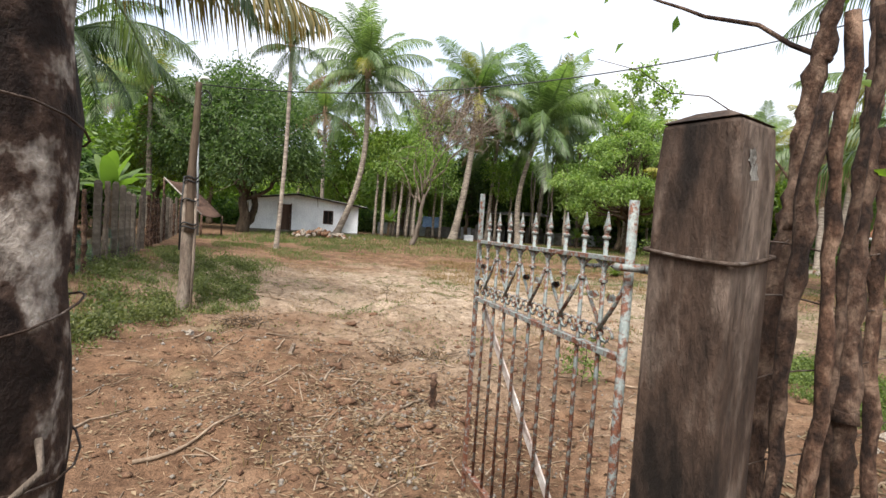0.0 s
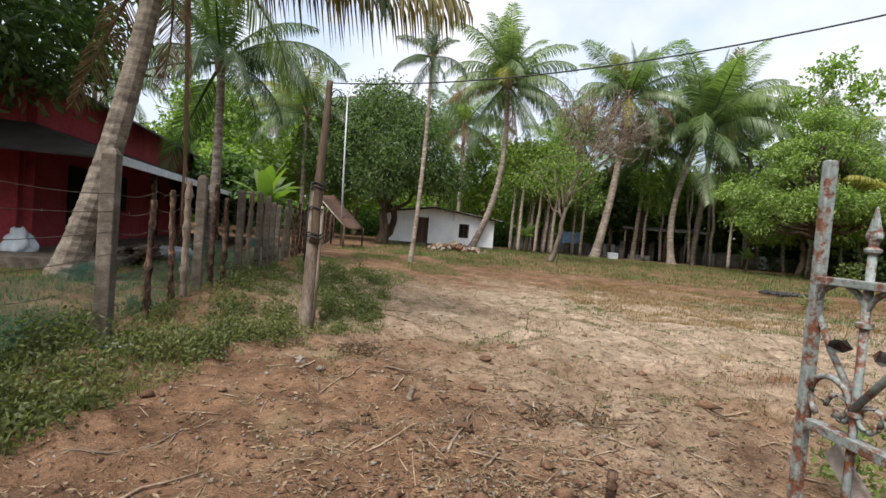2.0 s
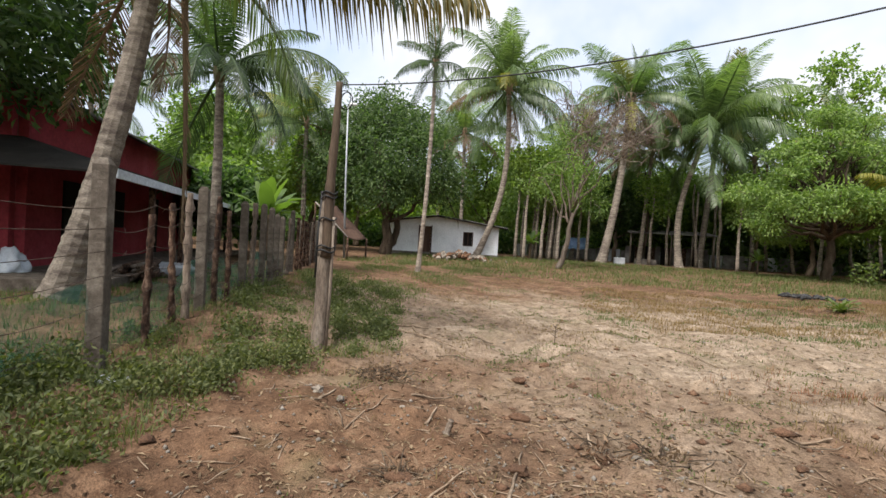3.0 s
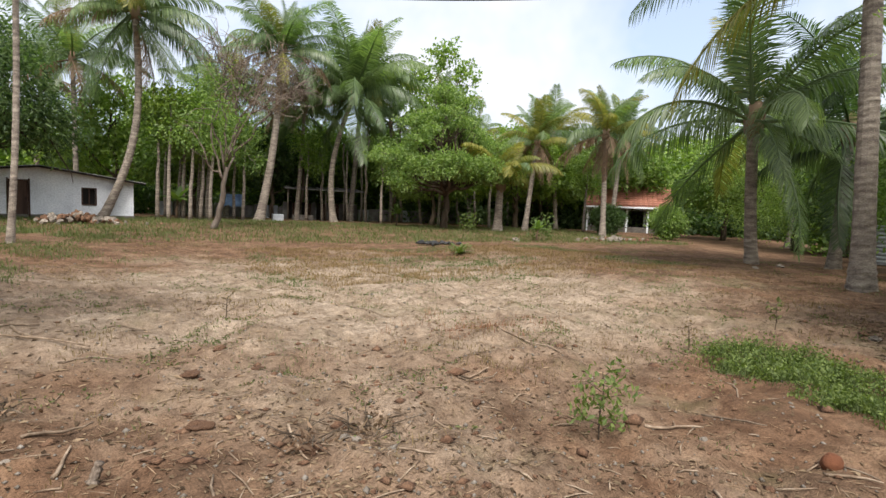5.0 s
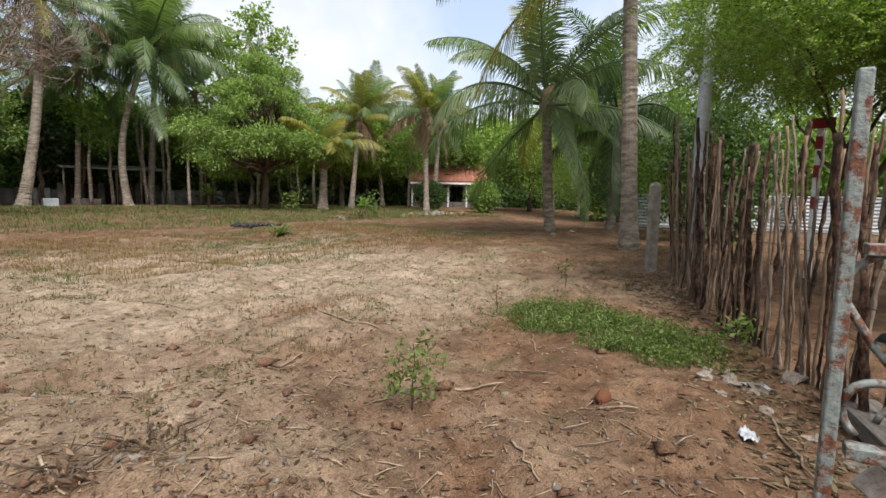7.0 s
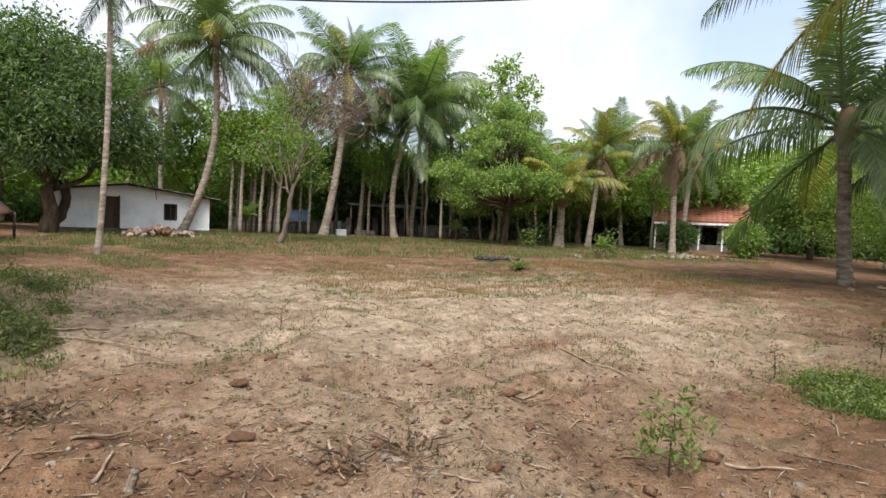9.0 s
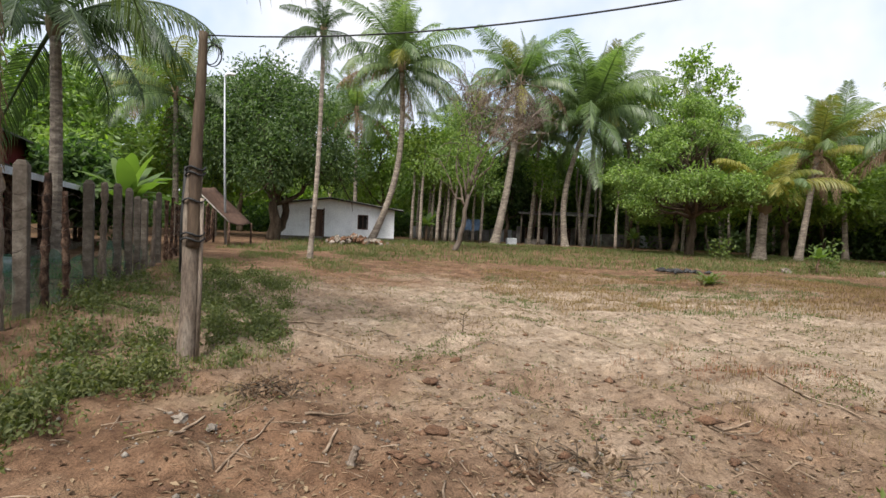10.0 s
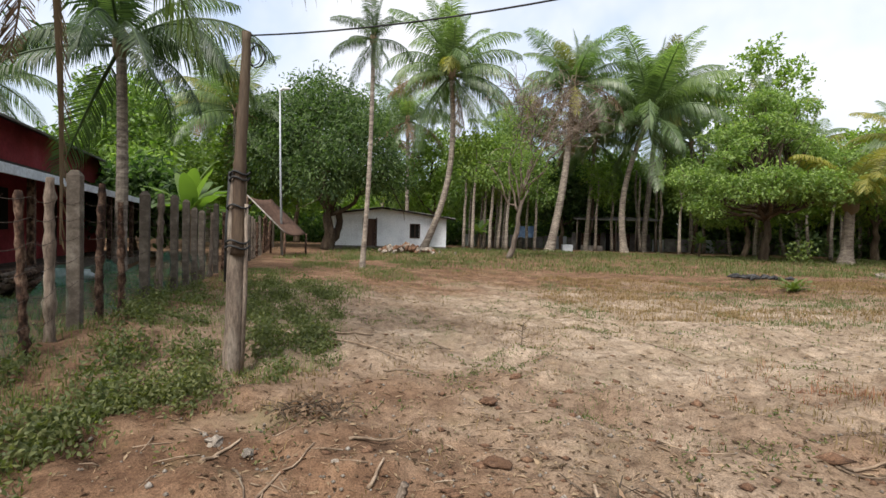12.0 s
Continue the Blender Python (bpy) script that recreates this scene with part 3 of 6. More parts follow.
for x0, x1, z0, z1 in ((-0.35, RX, HH - 0.03, HR + 0.02), (RX, HW + 0.5, HR + 0.02, HH - 0.12)):
    bm = bmesh.new()
    n = 40
    for lay in (0, 0.02):
        for i in range(n + 1):
            y = -0.45 + (HD + 0.9) * i / n
            for xx, zz in ((x0, z0), (x1, z1)):
                bm.verts.new((xx, y, zz + 0.025 * (i % 2) + 0.06 + lay))
    bm.verts.ensure_lookup_table()
    k = 2 * (n + 1)
    for i in range(n):
        for b0, flip in ((0, True), (k, False)):
            q = [bm.verts[b0 + 2 * i + j] for j in (0, 1, 3, 2)]
            bm.faces.new(q if flip else q[::-1])
    for e in (0, n):
        bm.faces.new([bm.verts[2 * e], bm.verts[2 * e + 1], bm.verts[k + 2 * e + 1], bm.verts[k + 2 * e]])
    part("roof", mesh_bm("roof", bm, M_sheet), house, None, "grey corrugated roof sheet")
    part("fascia", tubes_mesh("fascia", [([(x0, -0.4, z0 + 0.02), (x1, -0.4, z1 + 0.02)], 0.045)], M_dark, 4, 0, False), house)
door = part("door", box_mesh("door", (0.78, 0.05, 1.93), (2.25, 0.09, 0.97), M_door, 0.004), house, None, "dark brown wooden door, closed")
for xx in (1.83, 2.67):
    part("door_frame", box_mesh("door_frame", (0.06, 0.08, 2.0), (xx, -0.02, 1.0), M_door), house)
part("hinge_handle", box_mesh("hinge_handle", (0.03, 0.05, 0.12), (2.55, 0.05, 1.0), M_dark, 0.004), door)
win = part("window", box_mesh("window", (0.6, 0.04, 0.85), (5.2, 0.12, 1.225), M_dark, 0.002), house, None, "dark unglazed window opening with a wooden shutter frame")
for sx, sz, px, pz in ((0.68, 0.06, 5.2, 1.67), (0.68, 0.06, 5.2, 0.78), (0.06, 0.85, 4.88, 1.225), (0.06, 0.85, 5.52, 1.225), (0.035, 0.85, 5.2, 1.225)):
    part("window_frame", box_mesh("window_frame", (sx, 0.06, sz), (px, 0.0, pz), M_door, 0.004), win)

# ---- red building behind the left fence ----
UL = (-0.5, 0.866)
RO = (-8.9, 8.7)
red = thing("red_house", Matrix.Translation((RO[0], RO[1], 0.3)) @ Matrix.Rotation(math.atan2(UL[1], UL[0]), 4, "Z"), "crimson plastered house with a sheet-roofed veranda along it", "house")
# local x runs along the eave, local y away from the yard
part("wall", box_mesh("wall", (14, 0.2, 4.1), (9.2, 2.4, 1.95), M_red, 0.01), red)
part("wall", box_mesh("wall", (0.2, 7.0, 4.1), (2.1, 6.0, 1.95), M_red, 0.01), red)
part("wall", box_mesh("wall", (14, 0.2, 4.1), (9.2, 9.4, 1.95), M_red, 0.01), red)
part("floor_slab", box_mesh("floor_slab", (16.2, 9.4, 0.3), (8.1, 4.75, 0.0), M_fence_post, 0.01), red)


def slab(name, corners, thick, material, parent, label=""):
    bm = bmesh.new()
    lo = [bm.verts.new(c) for c in corners]
    hi = [bm.verts.new((c[0], c[1], c[2] + thick)) for c in corners]
    bm.faces.new(lo[::-1])
    bm.faces.new(hi)
    for i in range(4):
        j = (i + 1) % 4
        bm.faces.new((lo[i], lo[j], hi[j], hi[i]))
    return part(name, mesh_bm(name, bm, material), parent, None, label)


# both veranda slopes carry the shade beneath them as near-black colour
slab("veranda_roof", [(0, -0.1, 2.1), (16, -0.1, 2.1), (16, 2.3, 2.85), (2.0, 2.3, 2.85)], 0.04, M_shadesheet, red, "sheet roof of the veranda, coloured near black for the shade beneath it")
slab("veranda_roof", [(0, -0.1, 2.1), (2.0, 2.3, 2.85), (2.0, 9.6, 2.85), (0, 9.6, 2.1)], 0.04, M_shadesheet, red)
part("eave_board", box_mesh("eave_board", (16, 0.05, 0.17), (8, -0.13, 2.11), M_eave, 0.004), red, None, "pale blue-grey eave sheet")
slab("main_roof", [(1.6, 1.7, 3.75), (16.6, 1.7, 3.75), (16.6, 5.9, 5.2), (1.6, 5.9, 5.2)], 0.06, M_sheet, red)
slab("main_roof", [(1.6, 5.9, 5.2), (16.6, 5.9, 5.2), (16.6, 10.1, 3.75), (1.6, 10.1, 3.75)], 0.06, M_sheet, red)
bm = bmesh.new()
for x0 in (2.0, 2.2):
    bm.faces.new([bm.verts.new(p) for p in ((x0, 2.4, 3.9), (x0, 9.4, 3.9), (x0, 5.9, 5.1))])
part("gable", mesh_bm("gable", bm, M_red), red)
for i, px in enumerate((0.15, 2.9, 5.6, 8.3, 11.0, 13.7)):
    part("veranda_post", box_mesh("veranda_post", (0.12, 0.12, 2.1), (px, 0.12, 1.06), M_stake, 0.008), red)
for py in (3.0, 5.8, 8.6):
    part("veranda_post", box_mesh("veranda_post", (0.12, 0.12, 2.1), (0.15, py, 1.06), M_stake, 0.008), red)
for px, w, h0, h1 in ((4.2, 0.95, 0.0, 2.0), (7.0, 1.1, 0.9, 2.0), (10.5, 0.95, 0.0, 2.0)):
    part("dark_opening", box_mesh("dark_opening", (w, 0.06, h1 - h0), (px, 2.28, 0.15 + (h0 + h1) / 2), M_dark, 0.004), red, None, "dark open doorway")
for py, w in ((4.4, 0.9), (7.6, 1.0)):
    part("dark_opening", box_mesh("dark_opening", (0.06, w, 1.9), (1.98, py, 1.15), M_dark, 0.004), red)


# ---- palms of the yard ----
lean_palm = palm(-8.45, 7.5, (-7.3, 8.1, 6.3), 0.215, 0.14, 3, 10, 3.4, (0.25, 0, 0), label="leaning coconut palm with a thick pale ringed trunk", rot=30, dry=0.15, hang=1)
# fronds use the darker leaflet copy, coloured as if seen against the light
back_palm = palm(-11.9, 14.8, (-11.95, 14.9, 6.4), 0.17, 0.12, 5, 15, 4.0, (0.1, 0, 0), rot=10, dry=0.03, yellow=0.0, tone="deep", label="coconut palm behind the fence, its drooping deep green fronds darkened as if backlit")
for az_, el_, dr_, sd_ in ((-12, 18, 88, 921), (14, 34, 95, 922), (-48, 8, 84, 923), (178, 25, 90, 924)):
    part("frond", frond_mesh("frond", el_, dr_, sd_, M_frond_k, 84, 0.03, 1.0, 0.0105, 0.2, 0.6), back_palm, Matrix.Translation((-0.05, 0.1, 6.4 - gz(-11.9, 14.8))) @ Matrix.Rotation(radians(az_), 4, "Z") @ Matrix.Diagonal((4.6, 4.6, 4.6, 1)))
palm(-7.67, 34.8, (-6.1, 35.3, 12.0), 0.22, 0.16, 8, 36, 5.6, (1.0, 0, -0.3), rot=70, yellow=0.08, dry=0.08, hang=2, label="leaning coconut palm with a shaggy crown beside the white house")
palm(0.6, 38.5, (2.0, 39, 12.1), 0.3, 0.17, 9, 32, 5.0, (0.3, 0, 0), rot=20, dry=0.16, yellow=0.2, hang=4, label="tall coconut palm hung with dead grey fronds")
palm(6.2, 41.5, (7.6, 42, 10.4), 0.25, 0.16, 10, 36, 6.8, (-0.9, 0, 0), rot=40, dry=0.03, yellow=0.12, hang=0, label="coconut palm with a curved trunk and broad green crown")
palm(8.0, 44, (8.9, 44.5, 12.2), 0.24, 0.16, 12, 32, 6.2, (0, 0, 0), rot=0, dry=0.03)
palm(15.6, 32.2, (15.7, 32.2, 3.7), 0.3, 0.2, 14, 18, 4.4, rot=0, yellow=0.8, dry=0.0, young=True, label="young coconut palm with yellow-green fronds")
palm(18.5, 33.4, (19.6, 34, 7.0), 0.2, 0.13, 15, 22, 3.6, rot=50, yellow=0.5, dry=0.25, hang=3, label="coconut palm with yellowish fronds and a brown skirt of dead ones")
palm(22.3, 29.5, (22.5, 30, 7.4), 0.2, 0.14, 16, 26, 3.8, rot=15, yellow=0.3, dry=0.9, hang=5, label="slim coconut palm with a dry brown crown")
palm(26.0, 33.0, (27.5, 34, 8.2), 0.2, 0.14, 17, 22, 4.2, rot=60, dry=0.1)
palm(13.94, 12.83, (13.3, 12.7, 4.65), 0.17, 0.15, 18, 21, 4.7, (-0.1, 0, 0), rot=25, yellow=0.08, dry=0.0, label="young coconut palm with long dark green fronds reaching low")
tall_palm = palm(11.3, 8.53, (11.6, 9.1, 8.3), 0.21, 0.16, 20, 18, 4.4, (0, 0, 0), rot=75, label="tall coconut palm with a straight brown ringed trunk", dry=0.1, cmax=3)
hang_at = Matrix.Translation((11.6 - 11.3, 9.1 - 8.53, 8.3 - gz(11.3, 8.53)))
for az_, el_, dr_, m_, L_, sd_ in ((118, -24, 52, M_frond_y, 5.6, 911), (138, 2, 62, M_frond, 5.4, 912), (156, 8, 60, M_frond, 5.0, 913)):
    part("frond", frond_mesh("frond", el_, dr_, sd_, m_, 84, 0.02, 1.0, 0.0085, 0.19, 0.5), tall_palm, hang_at @ Matrix.Rotation(radians(az_), 4, "Z") @ Matrix.Diagonal((L_, L_, L_, 1)), "yellowing frond hanging low" if m_ is M_frond_y else "")
palm(16.9, 12.2, (16.9, 12.1, 4.6), 0.17, 0.14, 19, 13, 4.2, rot=5, dry=0.0, yellow=0.0, tone="deep", lean_low=True, label="coconut palm with dark hanging fronds beyond the yard")
for i, (bx, by, h) in enumerate(((-18, 30, 8.5), (-24, 36, 9.5), (-3.5, 48, 10), (12.5, 47, 9.5), (16.5, 44, 9.8), (20.0, 46, 8.6), (27, 44, 9.5), (33, 40, 9.0), (-14, 46, 10), (38, 30, 8.5), (-28, 24, 9), (30, 22, 8), (4, 50, 9), (3.6, 43.5, 9.4), (-1.6, 45, 10.2), (24.5, 38, 8.4), (-10.5, 42, 10.5))):
    palm(bx, by, (bx + rng.uniform(-1, 1), by, h), 0.18, 0.12, 30 + i, 20, 4.6, rot=i * 31, yellow=0.2, dry=0.1)

# ---- broad-leaved trees ----
tree(-12.7, 31.0, [(-0.6, 0, 6.7, 3.2, 3.0, 2.8), (2.1, -0.6, 5.8, 2.4, 2.3, 2.2), (-3.7, 0, 5.6, 2.5, 2.4, 2.4), (0.4, -1.5, 4.2, 2.3, 1.8, 1.4), (3.4, 0.2, 4.4, 1.6, 1.7, 1.3), (-0.9, 0.6, 9.0, 2.2, 2.0, 1.6), (1.4, 0.5, 8.0, 1.8, 1.8, 1.4), (-2.9, 0.4, 8.0, 1.7, 1.7, 1.4)], (0.2, 0, 2.6), 0.32, 101, 34000, 0.26, 0.10, M_mango, "large dark green mango tree with a dense rounded crown", "tree", "mango_tree", 2, droop=0.7)
tree(-13.5, 5.2, [(0, 1, 6.8, 3.0, 3.0, 2.4), (2.7, 2.3, 5.5, 2.2, 2.0, 1.7), (1.2, 3.8, 5.4, 2.2, 2.2, 1.7), (4.2, 2.8, 6.9, 2.0, 2.0, 1.3), (3.4, 1.0, 4.6, 1.5, 1.5, 1.0), (2.4, 3.2, 4.3, 1.9, 1.6, 1.1), (0.8, 3.0, 4.2, 1.8, 1.6, 1.0)], (0, 0.4, 3.4), 0.3, 102, 15000, 0.24, 0.09, M_mango, "big dark-leaved tree spreading over the red house", droop=0.5)
r = np.random.default_rng(1030)
dome = []
for k, h, m_ in ((0.25, 8.4, 3), (0.5, 7.5, 6), (0.75, 6.4, 8), (0.95, 5.2, 9), (1.0, 4.1, 9), (0.8, 3.2, 6)):
    for a in np.linspace(h, h + 2 * math.pi, m_, endpoint=False):
        g = float(r.uniform(0.65, 1.35))
        kk = k * float(r.uniform(0.75, 1.3))
        dome.append((3.4 * math.cos(a) * kk, 2.6 * math.sin(a) * kk, h + float(r.normal()) * 0.55, 1.1 * g, 1.1 * g, 0.42 * g))
tree(12.2, 33.5, dome, (0, 0, 2.8), 0.24, 103, 30000, 0.22, 0.09, M_green, "broad tree with dense layered green foliage", droop=0.5, shell=0.3, twig=0.2)
tree(16.0, 52, [(0, 0, 15.0, 2.2, 2, 1.5), (3.2, 0, 17.6, 1.8, 1.8, 1.6), (-3.2, 0, 14.6, 1.8, 1.6, 1.2), (5.8, 0, 16.0, 1.7, 1.5, 1.6), (1, 0, 12.5, 3.0, 2.6, 1.6), (4.5, 0, 13.5, 2.2, 2, 1.4)], (0, 0, 11), 0.22, 104, 3600, 0.42, 0.24, M_bright, "tall thin-crowned tree rising above the palms", shell=0.2)
tree(20.5, 38, [(0, 0, 5.5, 2.8, 2.6, 2.6), (3, 0, 5.0, 2.4, 2.4, 2.4), (-2.5, 1, 4.8, 2.2, 2, 2.2)], (0, 0, 2.5), 0.2, 105, 12000, 0.34, 0.15, M_bright, "bright green tree behind the palms")
crooked = tree(-1.9, 28.8, [(0, 0, 5.4, 1.6, 1.5, 1.3), (0.9, 0.2, 4.4, 1.4, 1.3, 1.0), (-1.0, 0, 4.6, 1.3, 1.2, 1.1), (0.4, 0, 6.8, 1.3, 1.2, 0.9)], (0.6, 0, 3.0), 0.14, 106, 2400, 0.18, 0.07, M_green, "small crooked tree with thin grey-green foliage and bare grey twigs above", shell=0.2, bark=M_pale_stake)
for i, (lx, lz, lr) in enumerate(((0.2, 8.6, 1.3), (1.5, 8.2, 1.5), (2.9, 8.5, 1.5), (4.2, 7.6, 1.4), (3.0, 6.6, 1.3))):
    r = np.random.default_rng(870 + i)
    tip = np.array([lx, 0.3 * math.sin(i), lz])
    p = limb_pts((0.5, 0, 3.2), tip, 880 + i, 9, 0.3)
    segs = [(p, np.linspace(0.07, 0.02, 9))]
    for k in range(26):
        a = p[r.integers(4, 9)]
        e = tip + r.normal(size=3) * lr * np.array([0.6, 0.6, 0.5])
        b = limb_pts(a, e, 890 + 31 * i + k, 6, 0.4)
        segs.append((b, np.linspace(0.022, 0.008, 6)))
        for _ in range(4):
            o = b[r.integers(2, 6)]
            segs.append((limb_pts(o, o + r.normal(size=3) * np.array([0.5, 0.5, 0.35]), int(r.integers(9999)), 4, 0.4), np.linspace(0.012, 0.005, 4)))
    part("bare_limb", tubes_mesh("bare_limb", segs, M_pale_stake, 4, 0, True, i), crooked, None, "bare grey twigs")
tree(8.9, 4.0, [(0, 0, 3.9, 2.0, 1.8, 1.2), (-1.8, 0.4, 4.1, 1.5, 1.5, 1.0), (1.9, 1.6, 4.3, 1.6, 1.6, 1.3), (0.6, -1.8, 3.6, 1.8, 1.6, 1.2), (-0.8, -1.4, 3.3, 1.5, 1.3, 0.8), (1.5, 2.1, 4.6, 1.1, 1.1, 1.1)], (-0.2, 0, 2.2), 0.06, 108, 14500, 0.055, 0.026, M_green, "leafy tree with small bright feathered leaves overhanging the stake fence", shell=0.3, twig=0.24, stems=2, pinnate=0.3)
tree(7.2, 1.7, [(0, 0, 3.4, 1.5, 1.4, 0.9), (-0.9, -0.7, 2.9, 1.1, 1.0, 0.6), (0.8, 0.9, 3.7, 1.4, 1.3, 0.8)], (0, 0, 1.8), 0.045, 109, 4200, 0.05, 0.024, M_bright, "small tree with feathered yellow-green leaves by the fence", shell=0.25, twig=0.22, stems=3, pinnate=0.26)
for i, (bx, by, s) in enumerate(((15.2, 7.8, 0.9), (18.2, 9.8, 1.2), (21.5, 12.5, 1.3), (24.5, 16.0, 1.5), (26.5, 19.5, 1.6), (28.5, 23.5, 1.7), (23.9, 31.0, 0.45), (29.9, 31.2, 0.5), (26.0, 27.5, 0.45))):
    tree(bx, by, [(0, 0, 1.5 * s, 1.2 * s, 1.2 * s, 1.2 * s), (0.6 * s, -0.5, 2.6 * s, 1.1 * s, 1.0 * s, 1.0 * s), (-0.7 * s, 0.3, 2.9 * s, 1.1 * s, 1.1 * s, 0.9 * s), (0.1, 0, 3.8 * s, 1.0 * s, 1.0 * s, 0.8 * s)], (0, 0, 1.2), 0.08, 120 + i, 9000, 0.17, 0.08, M_mango if i % 3 == 0 else M_green, "dense leafy bush beyond the yard", "bush", "bush", 3, group="bushes beyond the fence", twig=0.25)
for i, (bx, by, s, m_) in enumerate(((-19, 33, 2.2, M_bright), (-23, 27, 2.4, M_green), (-27, 33, 2.6, M_bright), (-20, 42, 2.6, M_green), (-9, 46, 2.6, M_green), (-16.0, 20.5, 0.95, M_mango), (-18.0, 22.5, 1.15, M_bright), (-3.5, 44, 2.0, M_green), (2, 47, 2.0, M_mango), (14.5, 42, 2.1, M_green), (24, 40, 2.0, M_green), (32, 28, 1.9, M_green))):
    tree(bx, by, [(0, 0, 2.6 * s, 1.2 * s, 1.1 * s, 0.9 * s), (0.9 * s, 0, 1.9 * s, 1.0 * s, 1.0 * s, 0.8 * s), (-1.0 * s, 0, 2.0 * s, 1.0 * s, 1.0 * s, 0.8 * s), (0.1, 0, 3.3 * s, 0.9 * s, 0.9 * s, 0.6 * s)], (0, 0, 1.3 * s), 0.09 * s, 140 + i, 9000, 0.36, 0.16, m_, "leafy tree in the grove round the yard", group="grove trees")
# dense grove that closes the view all round
def grove(name, count, seed, lo, hi, r0, r1, top, leaf, material, label, lift=0.4):
    r = np.random.default_rng(seed)
    k = count // 10
    az = np.radians(r.uniform(lo, hi, k))
    d = r.uniform(r0, r1, k)
    x, y = d * np.sin(az), 2.5 + d * np.cos(az)
    h = top * (0.75 + 0.25 * np.sin(az * 9 + seed) * np.cos(az * 23)) * r.uniform(0, 1, k) ** 0.8
    c = np.stack([x, y, lift + h], 1)
    c = np.repeat(c, 10, 0) + r.normal(size=(k * 10, 3)) * 0.5
    v, f = leaf_cloud(c, np.tile([0, 0, 0.2], (k * 10, 1)), leaf, leaf * 0.5, r, 0.3)
    tagged(new(name, mesh_np(name, v, f, material)), label, "woodland", kind="stuff")


grove("far_woods", 110000, 201, -50, 62, 50, 60, 9.5, 0.6, M_bright, "dense green woodland behind the palms")
# dark leaf colour here paints the shade between the trunks
grove("undergrowth", 42000, 202, -50, 60, 47, 56, 2.6, 0.5, M_mango, "undergrowth behind the trunks, its leaves coloured dark for the shade there")
grove("woodland_canopy", 52000, 205, 0, 46, 45.5, 54, 4.5, 0.42, M_green, "leafy canopy over the shaded ground behind the palms", 4.6)
grove("side_woods", 50000, 203, 62, 300, 28, 45, 7.0, 0.6, M_green, "woodland on the far sides of the place")
grove("side_scrub", 40000, 204, 58, 120, 27, 34, 6.0, 0.35, M_green, "scrub beyond the sandy lane")


r = np.random.default_rng(206)
for i in range(26):
    x, y = float(r.uniform(3, 30)), float(r.uniform(42.5, 46))
    h = float(r.uniform(5.5, 8))
    t = thing("slim_tree", Matrix.Translation((x, y, gz(x, y))), "bare slim tree standing in the shade of the wood", "tree", "slim trees in the shade")
    part("trunk", tubes_mesh("trunk", [(limb_pts((0, 0, -0.2), (float(r.normal()) * 0.5, 0, h), 2060 + i, 8, 0.1), np.linspace(0.13, 0.07, 8))], M_trunk if i % 3 else M_bark, 8, 0.06, True, i), t)


# ---- left fence ----
def fence_x(y):
    return float(np.interp(y, (2.5, 5.34, 7.95, 10.2, 32.0), (-4.2, -4.97, -6.15, -7.15, -16.6)))


def stake_mesh(h, r, seed, material, lean=0.04, sides=8, knots=True, taper=0.75):
    q = np.random.default_rng(seed)
    n = 30
    s = np.linspace(0, 1, n)
    p = np.stack([np.cumsum(q.normal(size=n)) * lean * h / n, np.cumsum(q.normal(size=n)) * lean * h / n, -0.25 + (h + 0.25) * s], 1)
    p[:, :2] -= p[1, :2]
    rad = r * (1 - (1 - taper) * s) * (1 + (0.18 * q.uniform(-1, 1, n) + 0.3 * (q.uniform(0, 1, n) > 0.8) if knots else 0))
    return tubes_mesh("stake", [(p, rad)], material, sides, 0.16 if knots else 0.03, True, seed)


def concrete_post_mesh(h, w):
    bm = bmesh.new()
    box_bm((w, w, h + 0.3), (0, 0, h / 2 - 0.15 - 0.02), 0.012, bm)
    top = [v for v in bm.verts if v.co.z > h - 0.1]
    for v in top:
        if v.co.z > h - 0.025:
            v.co.x *= 0.55
            v.co.y *= 0.55
            v.co.z += 0.05
    return mesh_bm("fence_post", bm, M_fence_post)


LEFT = [(3.05, 2.15, "s", 0.055), (4.02, 2.16, "s", 0.06), (5.36, 1.95, "c", 0.15), (6.3, 1.45, "s", 0.045), (7.0, 1.62, "s", 0.045), (7.45, 1.78, "p", 0.055), (7.97, 1.86, "c", 0.14), (8.6, 1.8, "s", 0.055), (9.3, 1.6, "s", 0.05), (10.2, 1.82, "c", 0.14)]
fy = 10.9
while fy < 31.5:
    LEFT.append((fy, float(rng.uniform(1.55, 1.95)), "ccssp"[int(rng.integers(5))], 0.06 if fy < 20 else 0.07))
    fy += float(rng.uniform(0.6, 1.0))
tops = []
for i, (py, h, k, r_) in enumerate(LEFT):
    px = fence_x(py)
    m = Matrix.Translation((px, py, gz(px, py))) @ Euler((rng.uniform(-0.03, 0.03), rng.uniform(-0.03, 0.03), rng.uniform(0, 6))).to_matrix().to_4x4()
    if k == "c":
        w = r_ if r_ > 0.1 else 0.13
        m = Matrix.Translation((px, py, gz(px, py))) @ Euler((0, 0, radians(25 + rng.uniform(-6, 6)))).to_matrix().to_4x4()
        thing("fence_post", m, "weathered grey concrete fence post with a pointed top", "fence post", "left fence posts", data=concrete_post_mesh(h, w))
    else:
        thing("fence_stake", m, "rough wooden fence stake with its bark on", "fence post", "left fence stakes", data=stake_mesh(h, r_, 300 + i, M_pale_stake if k == "p" else M_stake))
ys = np.array([p[0] for p in LEFT])
